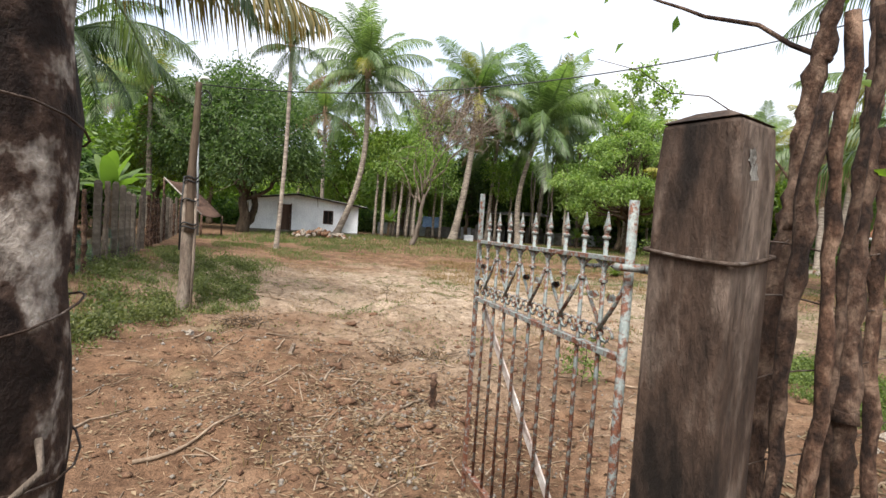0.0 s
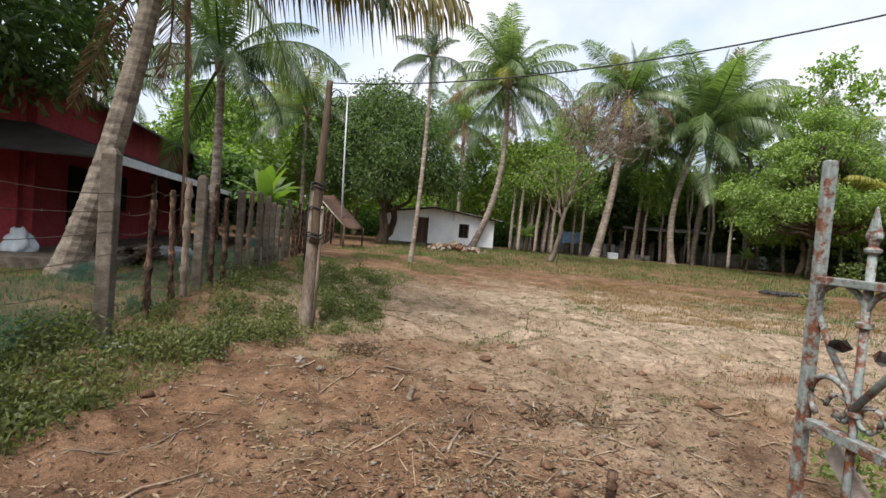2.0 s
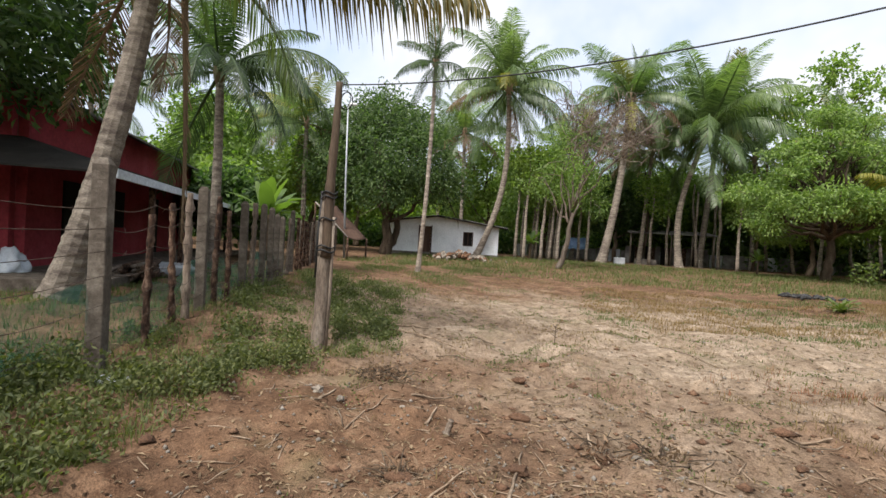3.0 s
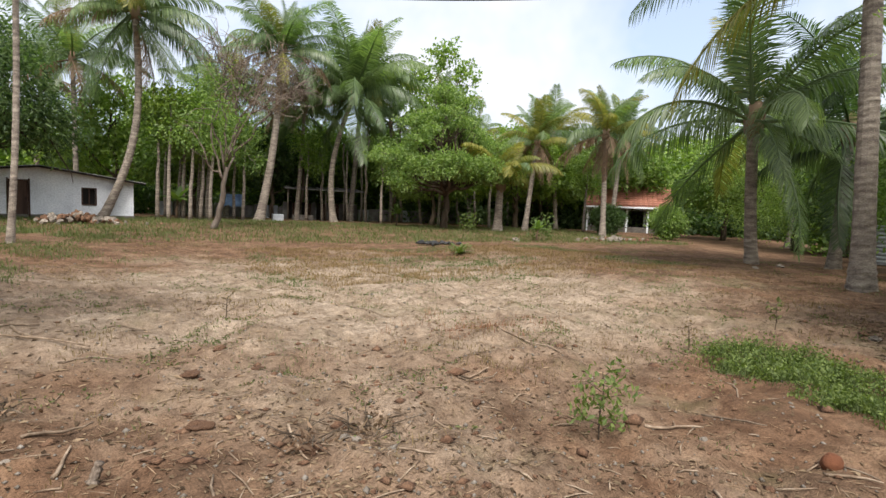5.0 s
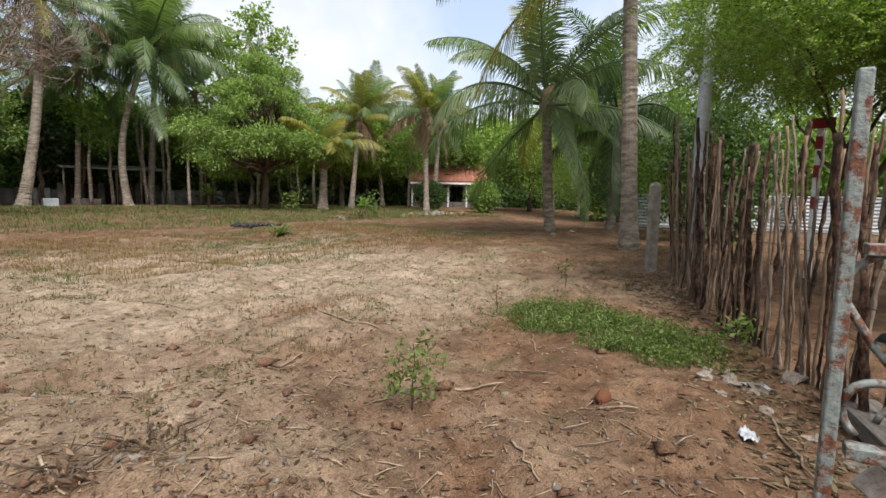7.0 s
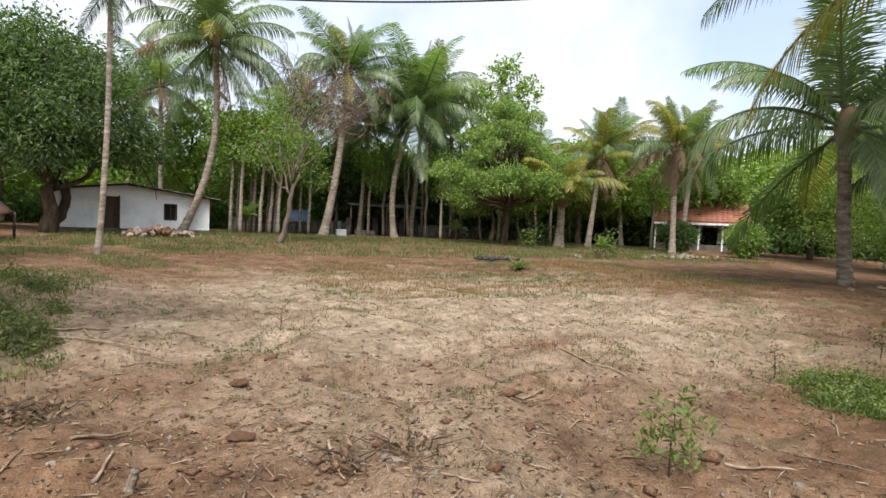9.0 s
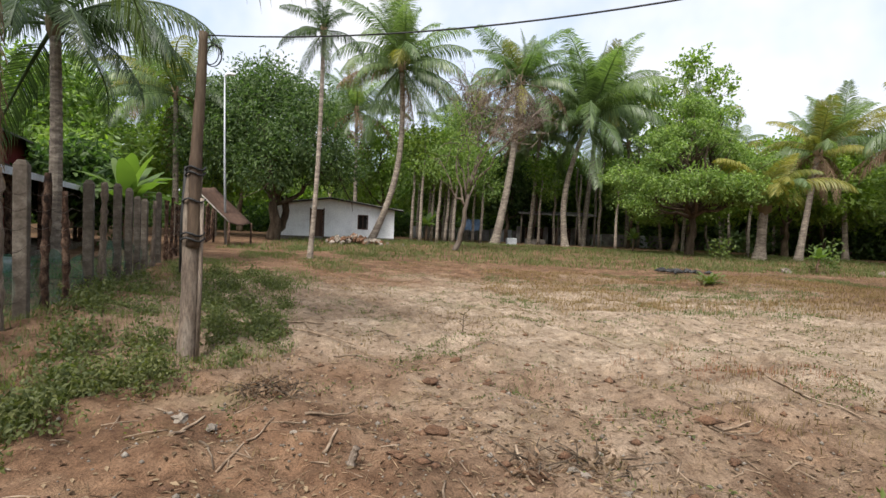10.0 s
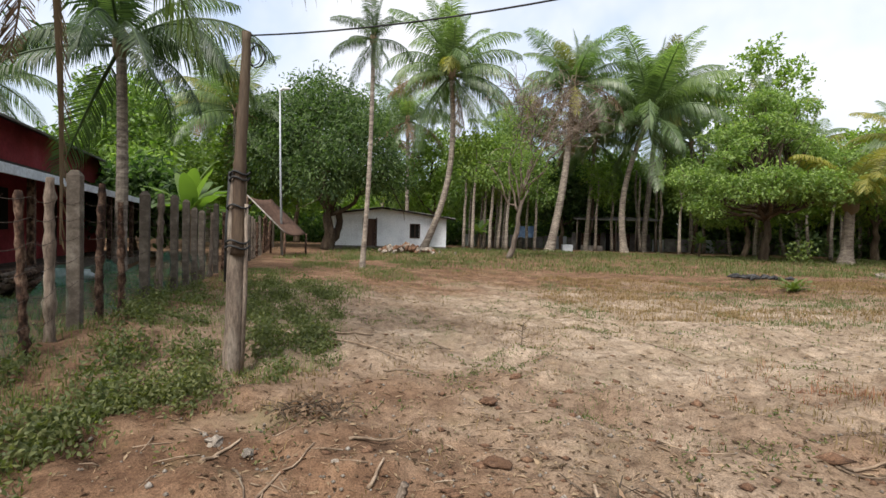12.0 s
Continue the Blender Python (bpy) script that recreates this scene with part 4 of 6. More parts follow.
for lev, z in enumerate((0.35, 0.62, 0.88, 1.12, 1.35, 1.55)):
    pts, barbs = [], []
    for y0, y1 in zip(ys, ys[1:]):
        for s in np.linspace(0, 1, 7)[:-1]:
            y = y0 + (y1 - y0) * s
            x = fence_x(y) + 0.075
            pts.append((x, y, gz(x, y) + z - 0.05 * math.sin(math.pi * s) + 0.02 * math.sin(y * 2.3 + lev)))
    segs = [(pts, 0.0035)]
    for p in pts[:90:2]:
        d = rng.normal(size=3) * 0.018
        segs.append(([np.array(p) - d, np.array(p) + d], 0.002))
    thing("barbed_wire", Matrix.Identity(4), "rusty barbed wire strung along the stakes", "wire", "left fence wires", data=tubes_mesh("barbed_wire", segs, M_wire, 4))
# torn green shade net along its foot, one length of it between two stakes
net = thing("shade_net", Matrix.Identity(4), "torn green shade net along the foot of the fence", "net")
for y0 in np.arange(2.8, 13.6, 1.2):
    nv, nf = [], []
    yy = np.linspace(y0, y0 + 1.2, 11)
    for y in yy:
        x = fence_x(y) - 0.06
        hgt = 0.66 + 0.1 * math.sin(y * 1.7) + 0.06 * math.sin(y * 5.1)
        for j in range(6):
            nv.append((x + 0.03 * math.sin(y * 3 + j * 1.3), y, gz(x, y) + 0.03 + hgt * j / 5))
    for i in range(10):
        for j in range(5):
            a = i * 6 + j
            nf.append((a, a + 6, a + 7, a + 1))
    part("net_length", mesh_np("net_length", nv, nf, M_net, True), net)

# ---- poles ----
bamboo = thing("bamboo_pole", Matrix.Translation((-4.1, 7.92, gz(-4.1, 7.92))), "tall brown bamboo pole carrying a cable over the yard", "pole")
lean = lambda z: (0.016 * (z + 0.3), 0.012 * (z + 0.3))  # noqa: E731
post_p, post_r, bp, br = [], [], [], []
for i in range(24):
    z = -0.3 + 2.35 * i / 23
    post_p.append((lean(z)[0] - 0.005 + 0.012 * math.sin(z * 3.1), lean(z)[1], z))
    post_r.append((0.110 - 0.012 * (z + 0.3)) * (1.05 if i % 4 == 0 else 1.0))
for i in range(26):
    z = 1.2 + 2.4 * i / 25
    bp.append((lean(z)[0] + 0.03 + 0.012 * math.sin(z * 2.3), lean(z)[1] - 0.03, z))
    br.append((0.078 - 0.014 * (z - 1.2)) * (1.1 if i % 5 == 0 else 1.0))
part("post", tubes_mesh("post", [(post_p, post_r)], M_pale_stake, 12, 0.05), bamboo, None, "pale weathered lower post")
part("culm", tubes_mesh("culm", [(bp, br)], M_bamboo, 10, 0.03), bamboo, None, "brown bamboo culm lashed to the post")
part("splint", tubes_mesh("splint", [([(0.13, -0.03, -0.2), (0.14, 0.0, 0.8), (0.14, 0.0, 1.75)], 0.022)], M_pale_stake, 6), bamboo, None, "thin splint tied against the pole")
part("splint", tubes_mesh("splint", [([(-0.09, 0.0, 0.9), (-0.085, 0.0, 1.5), (-0.05, 0.0, 2.1)], 0.024)], M_cable, 6), bamboo, None, "dark strip of rubber against the pole")
for z, rr in ((1.28, 0.125), (1.34, 0.122), (1.72, 0.115), (2.02, 0.1), (2.08, 0.1)):
    ring = [(lean(z)[0] + 0.008 + rr * math.cos(a), lean(z)[1] - 0.01 + rr * math.sin(a), z + 0.02 * math.sin(3 * a)) for a in np.linspace(0, 2 * math.pi, 17)]
    part("binding", tubes_mesh("binding", [(ring, 0.012)], M_cable, 5), bamboo, None, "dark cord binding")
coil = [(0.16 + (0.10 + 0.02 * math.sin(a * 0.37)) * math.cos(a), 0.1 + 0.05 * math.sin(a * 0.5), 3.38 + 0.12 * math.sin(a)) for a in np.linspace(0, 22, 90)]
part("cable_coil", tubes_mesh("cable_coil", [(coil, 0.006)], M_cable, 5), bamboo, None, "coil of black cable")
cp = []
for s in np.linspace(0, 1, 40):
    cp.append((-3.98 + (9.0 + 3.98) * s, 8.0 - 3.0 * s, 3.62 + 2.2 * s - 3.6 * s * (1 - s)))
thing("power_cable", Matrix.Identity(4), "black power cable sagging across the yard", "cable", data=tubes_mesh("power_cable", [(cp, 0.009)], M_cable, 5))
lamp = thing("lamp_pole", Matrix.Translation((-12.9, 25.6, gz(-12.9, 25.6))), "slender white-painted pole with a small lamp head", "street lamp")
part("pole", tubes_mesh("pole", [([(0.15, 0, -0.2), (0, 0, 4), (-0.1, 0, 8.0)], (0.065, 0.05, 0.035))], M_galv, 8), lamp)
part("lamp_head", tubes_mesh("lamp_head", [([(-0.1, 0, 7.98), (0.1, 0, 8.1), (0.4, 0, 8.05)], (0.03, 0.09, 0.06))], M_white, 8), lamp)
grey = thing("utility_pole", Matrix.Translation((8.4, 5.86, gz(8.4, 5.86))), "weathered pale grey wooden pole leaning in the fence", "pole")
part("pole", tubes_mesh("pole", [([(0, 0, -0.2), (0.14, 0.05, 1.6), (0.36, 0.12, 3.2), (0.7, 0.2, 5.6)], (0.15, 0.125, 0.105, 0.09))], M_galv, 10, 0.04), grey)

# ---- gate ----
A, B = Vector((0.648, 1.40)), Vector((0.276, 2.54))
GW = (B - A).length
gate = thing("iron_gate", Matrix.Translation((A.x, A.y, 0)) @ Matrix.Rotation(math.atan2((B - A).y, (B - A).x), 4, "Z"), "open wrought-iron gate leaf with flaking grey paint and rust", "gate")
# local x from hinge to free end; y across; z up
ZT, ZM, ZB = 1.52, 1.222, 0.30


def gbox(name, size, at, label="", bevel=0.003, parent=None):
    return part(name, box_mesh(name, size, at, M_gate, bevel), parent or gate, None, label)


def gtube(name, paths, rad, sides=6, parent=None, label=""):
    return part(name, tubes_mesh(name, [(p, rad) for p in paths], M_gate, sides), parent or gate, None, label)


gtube("hinge_stile", [[(0, 0, 0.1), (0, 0, 0.9), (0, 0, 1.70)]], 0.0145, 10)
gbox("free_stile", (0.019, 0.023, 1.6), (GW, 0, 0.97))
gbox("top_rail", (GW - 0.04, 0.035, 0.016), (GW / 2, 0, ZT), bevel=0.002)
gbox("middle_rail", (GW - 0.04, 0.03, 0.02), (GW / 2, 0, ZM), bevel=0.002)
gbox("bottom_rail", (GW - 0.04, 0.03, 0.025), (GW / 2, 0, ZB), bevel=0.002)
# flat diagonal brace from the free stile down to the hinge
gv = Vector((GW - 0.1, 0, ZM - 0.04 - ZB))
br_ob = gbox("brace", (gv.length, 0.008, 0.045), (0, 0, 0), "pale diagonal flat-iron brace", 0.002)
br_ob.data.materials[0] = M_brace
br_ob.matrix_basis = Matrix.Translation((GW / 2, -0.024, (ZM - 0.04 + ZB) / 2)) @ Matrix.Rotation(-math.atan2(gv.z, gv.x), 4, "Y")
NB = 9
bar_me = tubes_mesh("bar", [([(0, 0, ZB), (0, 0, ZM), (0, 0, ZT + 0.055)], 0.0075)], M_gate, 8)
cb = bmesh.new()
bmesh.ops.create_cone(cb, cap_ends=True, segments=10, radius1=0.0145, radius2=0.0145, depth=0.012)
bmesh.ops.bevel(cb, geom=cb.edges[:], offset=0.002, segments=1, affect="EDGES")
collar_me = mesh_bm("collar", cb, M_gate, False)
sp = bmesh.new()
prof = [(0.0, 0.0075), (0.02, 0.008), (0.026, 0.015), (0.034, 0.016), (0.042, 0.009), (0.056, 0.010), (0.066, 0.019), (0.074, 0.020), (0.10, 0.013), (0.15, 0.004), (0.158, 0.001)]
rows_ = []
for z, r in prof:
    rows_.append([sp.verts.new((r * math.cos(a), r * (0.55 if z > 0.06 else 1.0) * math.sin(a), z)) for a in np.linspace(0, 2 * math.pi, 8, endpoint=False)])
for ra, rb in zip(rows_, rows_[1:]):
    for j in range(8):
        sp.faces.new((ra[j], ra[(j + 1) % 8], rb[(j + 1) % 8], rb[j]))
sp.faces.new(rows_[0][::-1])
sp.faces.new(rows_[-1])
spear_me = mesh_bm("spearhead", sp, M_gate)
pitch = GW / (NB + 1)
arc = [(0.5 * pitch - 0.5 * pitch * math.cos(a), 0, 0.055 * math.sin(a) - 0.06) for a in np.linspace(0, math.pi, 11)]
arc_me = tubes_mesh("arch", [(arc, 0.0062)], M_gate, 5)
scr = [(0.036 * math.cos(a) * (1 - a / 9), 0, 0.036 * math.sin(a) * (1 - a / 9)) for a in np.linspace(0, 6.5, 18)]
scroll_me = tubes_mesh("scroll", [(scr, 0.0052)], M_gate, 5)
lb = bmesh.new()
lv = [lb.verts.new(p) for p in ((0, 0, 0), (0.022, 0.008, 0.014), (0.05, 0.002, 0.006), (0.058, 0, -0.006), (0.03, 0.01, -0.014), (0.012, 0.006, -0.01), (0, -0.004, 0), (0.022, -0.008, 0.014), (0.05, -0.002, 0.006), (0.03, -0.01, -0.014))]
lb.faces.new(lv[:6])
lb.faces.new([lv[5], lv[9], lv[3], lv[8], lv[7], lv[6]])
bmesh.ops.solidify(lb, geom=lb.faces[:], thickness=0.004)
petal_me = mesh_bm("iron_leaf", lb, M_gate)
for i in range(NB):
    x = pitch * (i + 1)
    bar = part("bar", bar_me, gate, Matrix.Translation((x, 0, 0)))
    part("spearhead", spear_me, bar, Matrix.Translation((0, 0, ZT + 0.045)) @ Matrix.Diagonal((0.88, 0.88, 0.66, 1)))
    for z in (ZT - 0.075, ZM + 0.055):
        part("collar", collar_me, bar, Matrix.Translation((0, 0, z)))
    for sx in (-1, 1):
        part("scroll", scroll_me, bar, Matrix.Translation((sx * 0.032, 0, ZM + 0.048)) @ Matrix.Diagonal((sx, 1, 1, 1)))
    if i % 2 == 0:
        for sx in (-1, 1):
            part("iron_leaf", petal_me, bar, Matrix.Translation((sx * 0.022, 0, ZT - 0.125)) @ Matrix.Diagonal((sx, 1, 1, 1)))
for i in range(NB + 1):
    part("arch", arc_me, gate, Matrix.Translation((pitch * i, 0, ZT)))
for i in range(0, NB + 1, 2):
    a0, a1 = pitch * i, pitch * (i + 1)
    gtube("lattice", [[(a0, 0.008, ZT - 0.07), (a0 + 0.35 * pitch, 0.008, ZT - 0.14), (a1, 0.008, ZM + 0.06)]], 0.0068, 6)
    if i + 2 <= NB + 1:
        gtube("lattice", [[(pitch * (i + 2), -0.008, ZT - 0.07), (pitch * (i + 1.65), -0.008, ZT - 0.14), (a1, -0.008, ZM + 0.06)]], 0.0068, 6)
gtube("end_scroll", [[(GW - 0.06 + 0.048 * math.cos(a), 0, ZM + 0.065 + (0.048 - 0.004 * a) * math.sin(a)) for a in np.linspace(-0.9, 4.4, 20)]], 0.0065, 6, None, "curled end of the strap")
ring = [(-0.005 + 0.04 * math.cos(a), 0.04 * math.sin(a), 1.5) for a in np.linspace(0, 2 * math.pi, 17)]
gtube("hinge_ring", [ring], 0.012, 6)
gtube("hinge_pin", [[(-0.03, -0.02, 1.5), (-0.11, -0.05, 1.5)]], 0.016, 6)
gbox("latch", (0.05, 0.03, 0.03), (GW + 0.01, 0, 0.92))

# ---- gateposts ----
pc, ang = (0.808, 1.268), math.atan2(-0.15, 0.11)
post = thing("gatepost", Matrix.Translation((pc[0], pc[1], 0)) @ Matrix.Rotation(ang, 4, "Z"), "thick square wooden gatepost, dark and stained, with peeling white paint", "gatepost")
pb = box_bm((0.222, 0.215, 2.2), (0, 0, 0.8), 0.012)
bmesh.ops.subdivide_edges(pb, edges=[e for e in pb.edges if abs(e.verts[0].co.z - e.verts[1].co.z) > 1], cuts=14)
for v in pb.verts:
    if v.co.z > 1.88:
        v.co.x *= 0.93
        v.co.y *= 0.93
    k = noise.noise(Vector((v.co.x * 4, v.co.y * 4, v.co.z * 2)))
    v.co.x *= 1 + 0.035 * k
    v.co.y *= 1 - 0.03 * k
part("shaft", mesh_bm("shaft", pb, M_gatepost), post)
cap = bmesh.new()
bmesh.ops.create_cone(cap, cap_ends=True, segments=4, radius1=0.143, radius2=0.06, depth=0.03, matrix=Matrix.Translation((0, 0, 1.918)) @ Matrix.Rotation(math.pi / 4, 4, "Z"))
part("cap", mesh_bm("cap", cap, M_gatepost), post)
for k, (w, h, z, dx) in enumerate(((0.05, 0.045, 1.70, -0.005), (0.03, 0.05, 1.755, -0.03), (0.055, 0.035, 1.65, 0.005), (0.03, 0.03, 1.805, -0.045), (0.018, 0.015, 1.615, 0.02))):
    fb = bmesh.new()
    vs = [fb.verts.new((dx + w * 0.8 * math.cos(a) * (0.35 + 0.9 * abs(math.sin(a * 2.3 + k * 1.9))), -0.1105, z + h * 0.8 * math.sin(a) * (0.5 + 0.6 * abs(math.cos(a * 3.1 + k * 2.7))))) for a in np.linspace(0, 2 * math.pi, 14, endpoint=False)]
    fb.faces.new(vs)
    bmesh.ops.solidify(fb, geom=fb.faces[:], thickness=0.002)
    part("paint_flake", mesh_bm("paint_flake", fb, M_flake), post, Matrix.Rotation(math.pi / 2, 4, "Z"), "flake of old white paint")
loop = []
for u in np.linspace(0, 4, 25):
    k, s = int(u) % 4, u - int(u)
    c = [(-0.118, -0.115), (0.118, -0.115), (0.118, 0.115), (-0.118, 0.115)]
    a, b = c[k], c[(k + 1) % 4]
    loop.append((a[0] + (b[0] - a[0]) * s, a[1] + (b[1] - a[1]) * s, 1.56 - 0.02 * math.sin(u * 1.57)))
part("binding_wire", tubes_mesh("binding_wire", [(loop, 0.006)], M_wire, 5), post)
left_post = thing("gatepost", Matrix.Translation((-0.60, 0.62, 0)), "blotched palm-trunk gatepost with peeling bark and wire round it", "gatepost")
part("shaft", tubes_mesh("shaft", [([(0.0, 0, z) for z in np.linspace(-0.3, 2.6, 24)], 0.135 + 0.008 * np.sin(np.arange(24) * 2.1))], M_blotch, 16, 0.04), left_post)
for z in (0.95, 1.2, 1.42, 1.7):
    ringp = [(0.15 * math.cos(a), 0.15 * math.sin(a), z + 0.02 * math.sin(2 * a + z * 9)) for a in np.linspace(0, 2 * math.pi, 21)]
    part("binding_wire", tubes_mesh("binding_wire", [(ringp, 0.002)], M_wire, 5), left_post)
hook = [(0.14, -0.02, 1.25), (0.17, -0.05, 1.22), (0.13, -0.09, 1.17), (0.13, -0.1, 1.1), (0.17, -0.08, 1.06), (0.22, -0.05, 1.05)]
part("wire_loop", tubes_mesh("wire_loop", [(hook, 0.0055)], M_pale_stake, 6), left_post, None, "loose loop of wire")

# ---- right stake fence ----
RF = [(0.98, 1.34), (4.4, 3.15), (5.38, 3.98), (5.97, 4.56), (7.25, 5.51), (8.0, 6.05)]
rl = np.concatenate([[0], np.cumsum([math.dist(a, b) for a, b in zip(RF, RF[1:])])])


def rf(s):
    return (float(np.interp(s, rl, [p[0] for p in RF])), float(np.interp(s, rl, [p[1] for p in RF])))


s, k = 0.12, 0
stake_pts = []
while s < rl[-1]:
    x, y = rf(s)
    off = rng.normal() * 0.04
    h = float(rng.uniform(1.5, 2.3) + (rng.uniform() < 0.25) * 0.45) if s > 4 else float(rng.uniform(1.9, 2.5))
    big = rng.uniform() < 0.14 or s < 3.0
    r_ = float(rng.uniform(0.026, 0.038) if big else rng.uniform(0.010, 0.021))
    m = Matrix.Translation((x - 0.6 * off, y + 0.8 * off, gz(x, y))) @ Euler((rng.uniform(-0.09, 0.09), rng.uniform(-0.09, 0.09), rng.uniform(0, 6))).to_matrix().to_4x4()
    thing("fence_stake", m, "thick rough-barked stake of the fence" if big else "thin dry wooden stake of the fence", "fence post", "right fence stakes", data=stake_mesh(h, r_ * (0.85 if s < 2.5 else 1.0), 700 + k, M_stake if big else (M_stake, M_cane, M_cane, M_pale_stake)[int(rng.integers(4))], 0.09))
    stake_pts.append((x, y))
    s += float(rng.uniform(0.038, 0.088)) if s > 3.0 else float(rng.uniform(0.2, 0.42))
    k += 1
for lev, z in enumerate((0.3, 0.6, 0.9, 1.15, 1.4, 1.62)):
    pts = []
    for u in np.arange(0, rl[-1], 0.15):
        x, y = rf(u)
        pts.append((x - 0.045, y + 0.06, gz(x, y) + z + 0.03 * math.sin(u * 2.1 + lev * 2) + 0.015 * math.sin(u * 7)))
    segs = [(pts, 0.003)]
    for p in pts[::2]:
        d = rng.normal(size=3) * 0.017
        segs.append(([np.array(p) - d, np.array(p) + d], 0.002))
    thing("barbed_wire", Matrix.Identity(4), "rusty barbed wire along the stake fence", "wire", "right fence wires", data=tubes_mesh("barbed_wire", segs, M_wire, 4))
thing("fence_post", Matrix.Translation((8.29, 6.54, gz(8.29, 6.54))) @ Matrix.Rotation(0.9, 4, "Z"), "pale square concrete fence post beside the stakes", "fence post", data=concrete_post_mesh(1.55, 0.16)).data.materials[0] = M_palepost
# leafing branches by the gatepost
sap_tree = thing("living_stake", Matrix.Translation((1.2, 1.5, 0)), "living fence stake with dark bark, forking above the gatepost", "tree")
for a_, b_, sd, r0_, r1_ in (((0, 0, -0.2), (0.05, 0.1, 1.7), 5, 0.046, 0.036), ((0.05, 0.1, 1.65), (0.12, 0.0, 2.9), 6, 0.036, 0.022), ((0.3, 0.1, 1.0), (0.62, 0.5, 2.9), 9, 0.038, 0.022), ((0.45, 0.35, -0.1), (0.3, 0.1, 1.05), 10, 0.044, 0.038)):
    part("stem", tubes_mesh("stem", [(limb_pts(a_, b_, sd, 36, 0.12), np.linspace(r0_, r1_, 36) * (1 + 0.14 * np.sin(np.arange(36) * 2.4 + sd) + 0.1 * np.sin(np.arange(36) * 0.9)))], M_stake, 12, 0.2, True, sd), sap_tree)
for a_, b_, sd, r0_ in (((0.1, 0.05, 2.2), (-0.45, 0.5, 2.65), 11, 0.010), ((0.5, 0.4, 2.3), (0.9, 0.2, 2.8), 12, 0.012), ((0.05, 0.1, 1.8), (-0.5, 0.6, 2.35), 13, 0.004)):
    part("twig", tubes_mesh("twig", [(limb_pts(a_, b_, sd, 8, 0.3), np.linspace(r0_, r0_ * 0.35, 8))], M_stake, 6), sap_tree)
q = np.random.default_rng(77)
lc = np.concatenate([np.array((-0.35, 0.45, 2.45)) + q.normal(size=(14, 3)) * 0.16, np.array((0.75, 0.3, 2.6)) + q.normal(size=(60, 3)) * 0.25])
v, f = leaf_cloud(lc, np.tile([0, 0, -0.2], (len(lc), 1)), 0.07, 0.035, q, 0.6)
part("leaves", mesh_np("leaves", v, f, M_bright), sap_tree)


# ---- more of the leaning palm: fronds that hang over the yard ----
inv = Matrix.Translation((-8.45, 7.5, gz(-8.45, 7.5))).inverted()
over = frond_mesh("frond", -4, 24, 901, M_frond_o, 80, 0.03, 1.1, 0.0095, 0.25, 1.4)
part("frond", over, lean_palm, inv @ Matrix.Translation((-7.3, 8.1, 6.3)) @ Matrix.Rotation(radians(5), 4, "Z") @ Matrix.Diagonal((5.3, 5.3, 5.3, 1)), "browning frond drooping over the yard")
over2 = frond_mesh("frond", 6, 36, 902, M_frond, 80, 0.0, 1.0, 0.0095, 0.24, 0.9)
part("frond", over2, lean_palm, inv @ Matrix.Translation((-7.3, 8.1, 6.3)) @ Matrix.Rotation(radians(-14), 4, "Z") @ Matrix.Diagonal((5.0, 5.0, 5.0, 1)))
for az_, el_, dr_, L_, sd_ in ((-3, 12, 92, 5.2, 904), (9, 22, 88, 4.8, 905)):
    part("frond", frond_mesh("frond", el_, dr_, sd_, M_frond_k, 84, 0.03, 1.0, 0.0095, 0.22, 0.6), lean_palm, inv @ Matrix.Translation((-7.3, 8.1, 6.3)) @ Matrix.Rotation(radians(az_), 4, "Z") @ Matrix.Diagonal((L_, L_, L_, 1)), "dark green frond drooping to the pole")
dead = frond_mesh("dead_frond", -86, 4, 903, M_frond_d, 60, 0.3, 1.6, 0.012, 0.1)
part("dead_frond", dead, lean_palm, inv @ Matrix.Translation((-8.5, 9.7, 7.2)) @ Matrix.Rotation(radians(40), 4, "Z") @ Matrix.Diagonal((6.0, 6.0, 6.0, 1)), "dead grey frond hanging straight down")
part("frond_stalk", tubes_mesh("frond_stalk", [([(1.15, 0.6, 6.05), (0.7, 1.3, 6.85), (0.2, 1.95, 7.15), (-0.05, 2.2, 6.9)], 0.03)], M_trunk, 6), lean_palm)

# ---- areca palm and slim trees ----
palm(-6.67, 19.75, (-6.5, 20.0, 8.3), 0.085, 0.07, 61, 16, 1.75, (0.1, 0, 0), 0, 0, label="slender areca palm with a thin pale trunk and drooping dark fronds", rot=12, lean_low=True, tone="deep", name="areca_palm", group="areca palms")
for i, (bx, by, h) in enumerate(((-5.2, 36.5, 6.4), (-4.5, 35.6, 6.8), (-3.9, 37.2, 6.2), (-3.4, 35.9, 6.6), (-2.9, 36.8, 6.9), (-2.3, 35.8, 6.3), (-4.4, 39.5, 6.0), (-3.3, 41, 6.6), (-2.6, 38.2, 5.8), (-1.0, 40.5, 6.5), (-0.4, 39, 5.6), (4.3, 43, 6), (9.6, 40, 5.5), (13.6, 38, 5.6), (-5.4, 42, 7), (17.2, 36.5, 5.2), (24.2, 34, 5))):
    tree(bx, by, [(0, 0, h, 1.1, 1.0, 1.2), (0.5, 0.2, h - 1.6, 0.9, 0.9, 0.8)], (0.1, 0, h - 0.8), 0.10, 400 + i, 1500, 0.28, 0.11, M_bright if i % 2 else M_green, "slim straight tree with a pale stem", name="slim_tree", group="slim trees", bark=M_trunk, shell=0.3, wob=0.05)
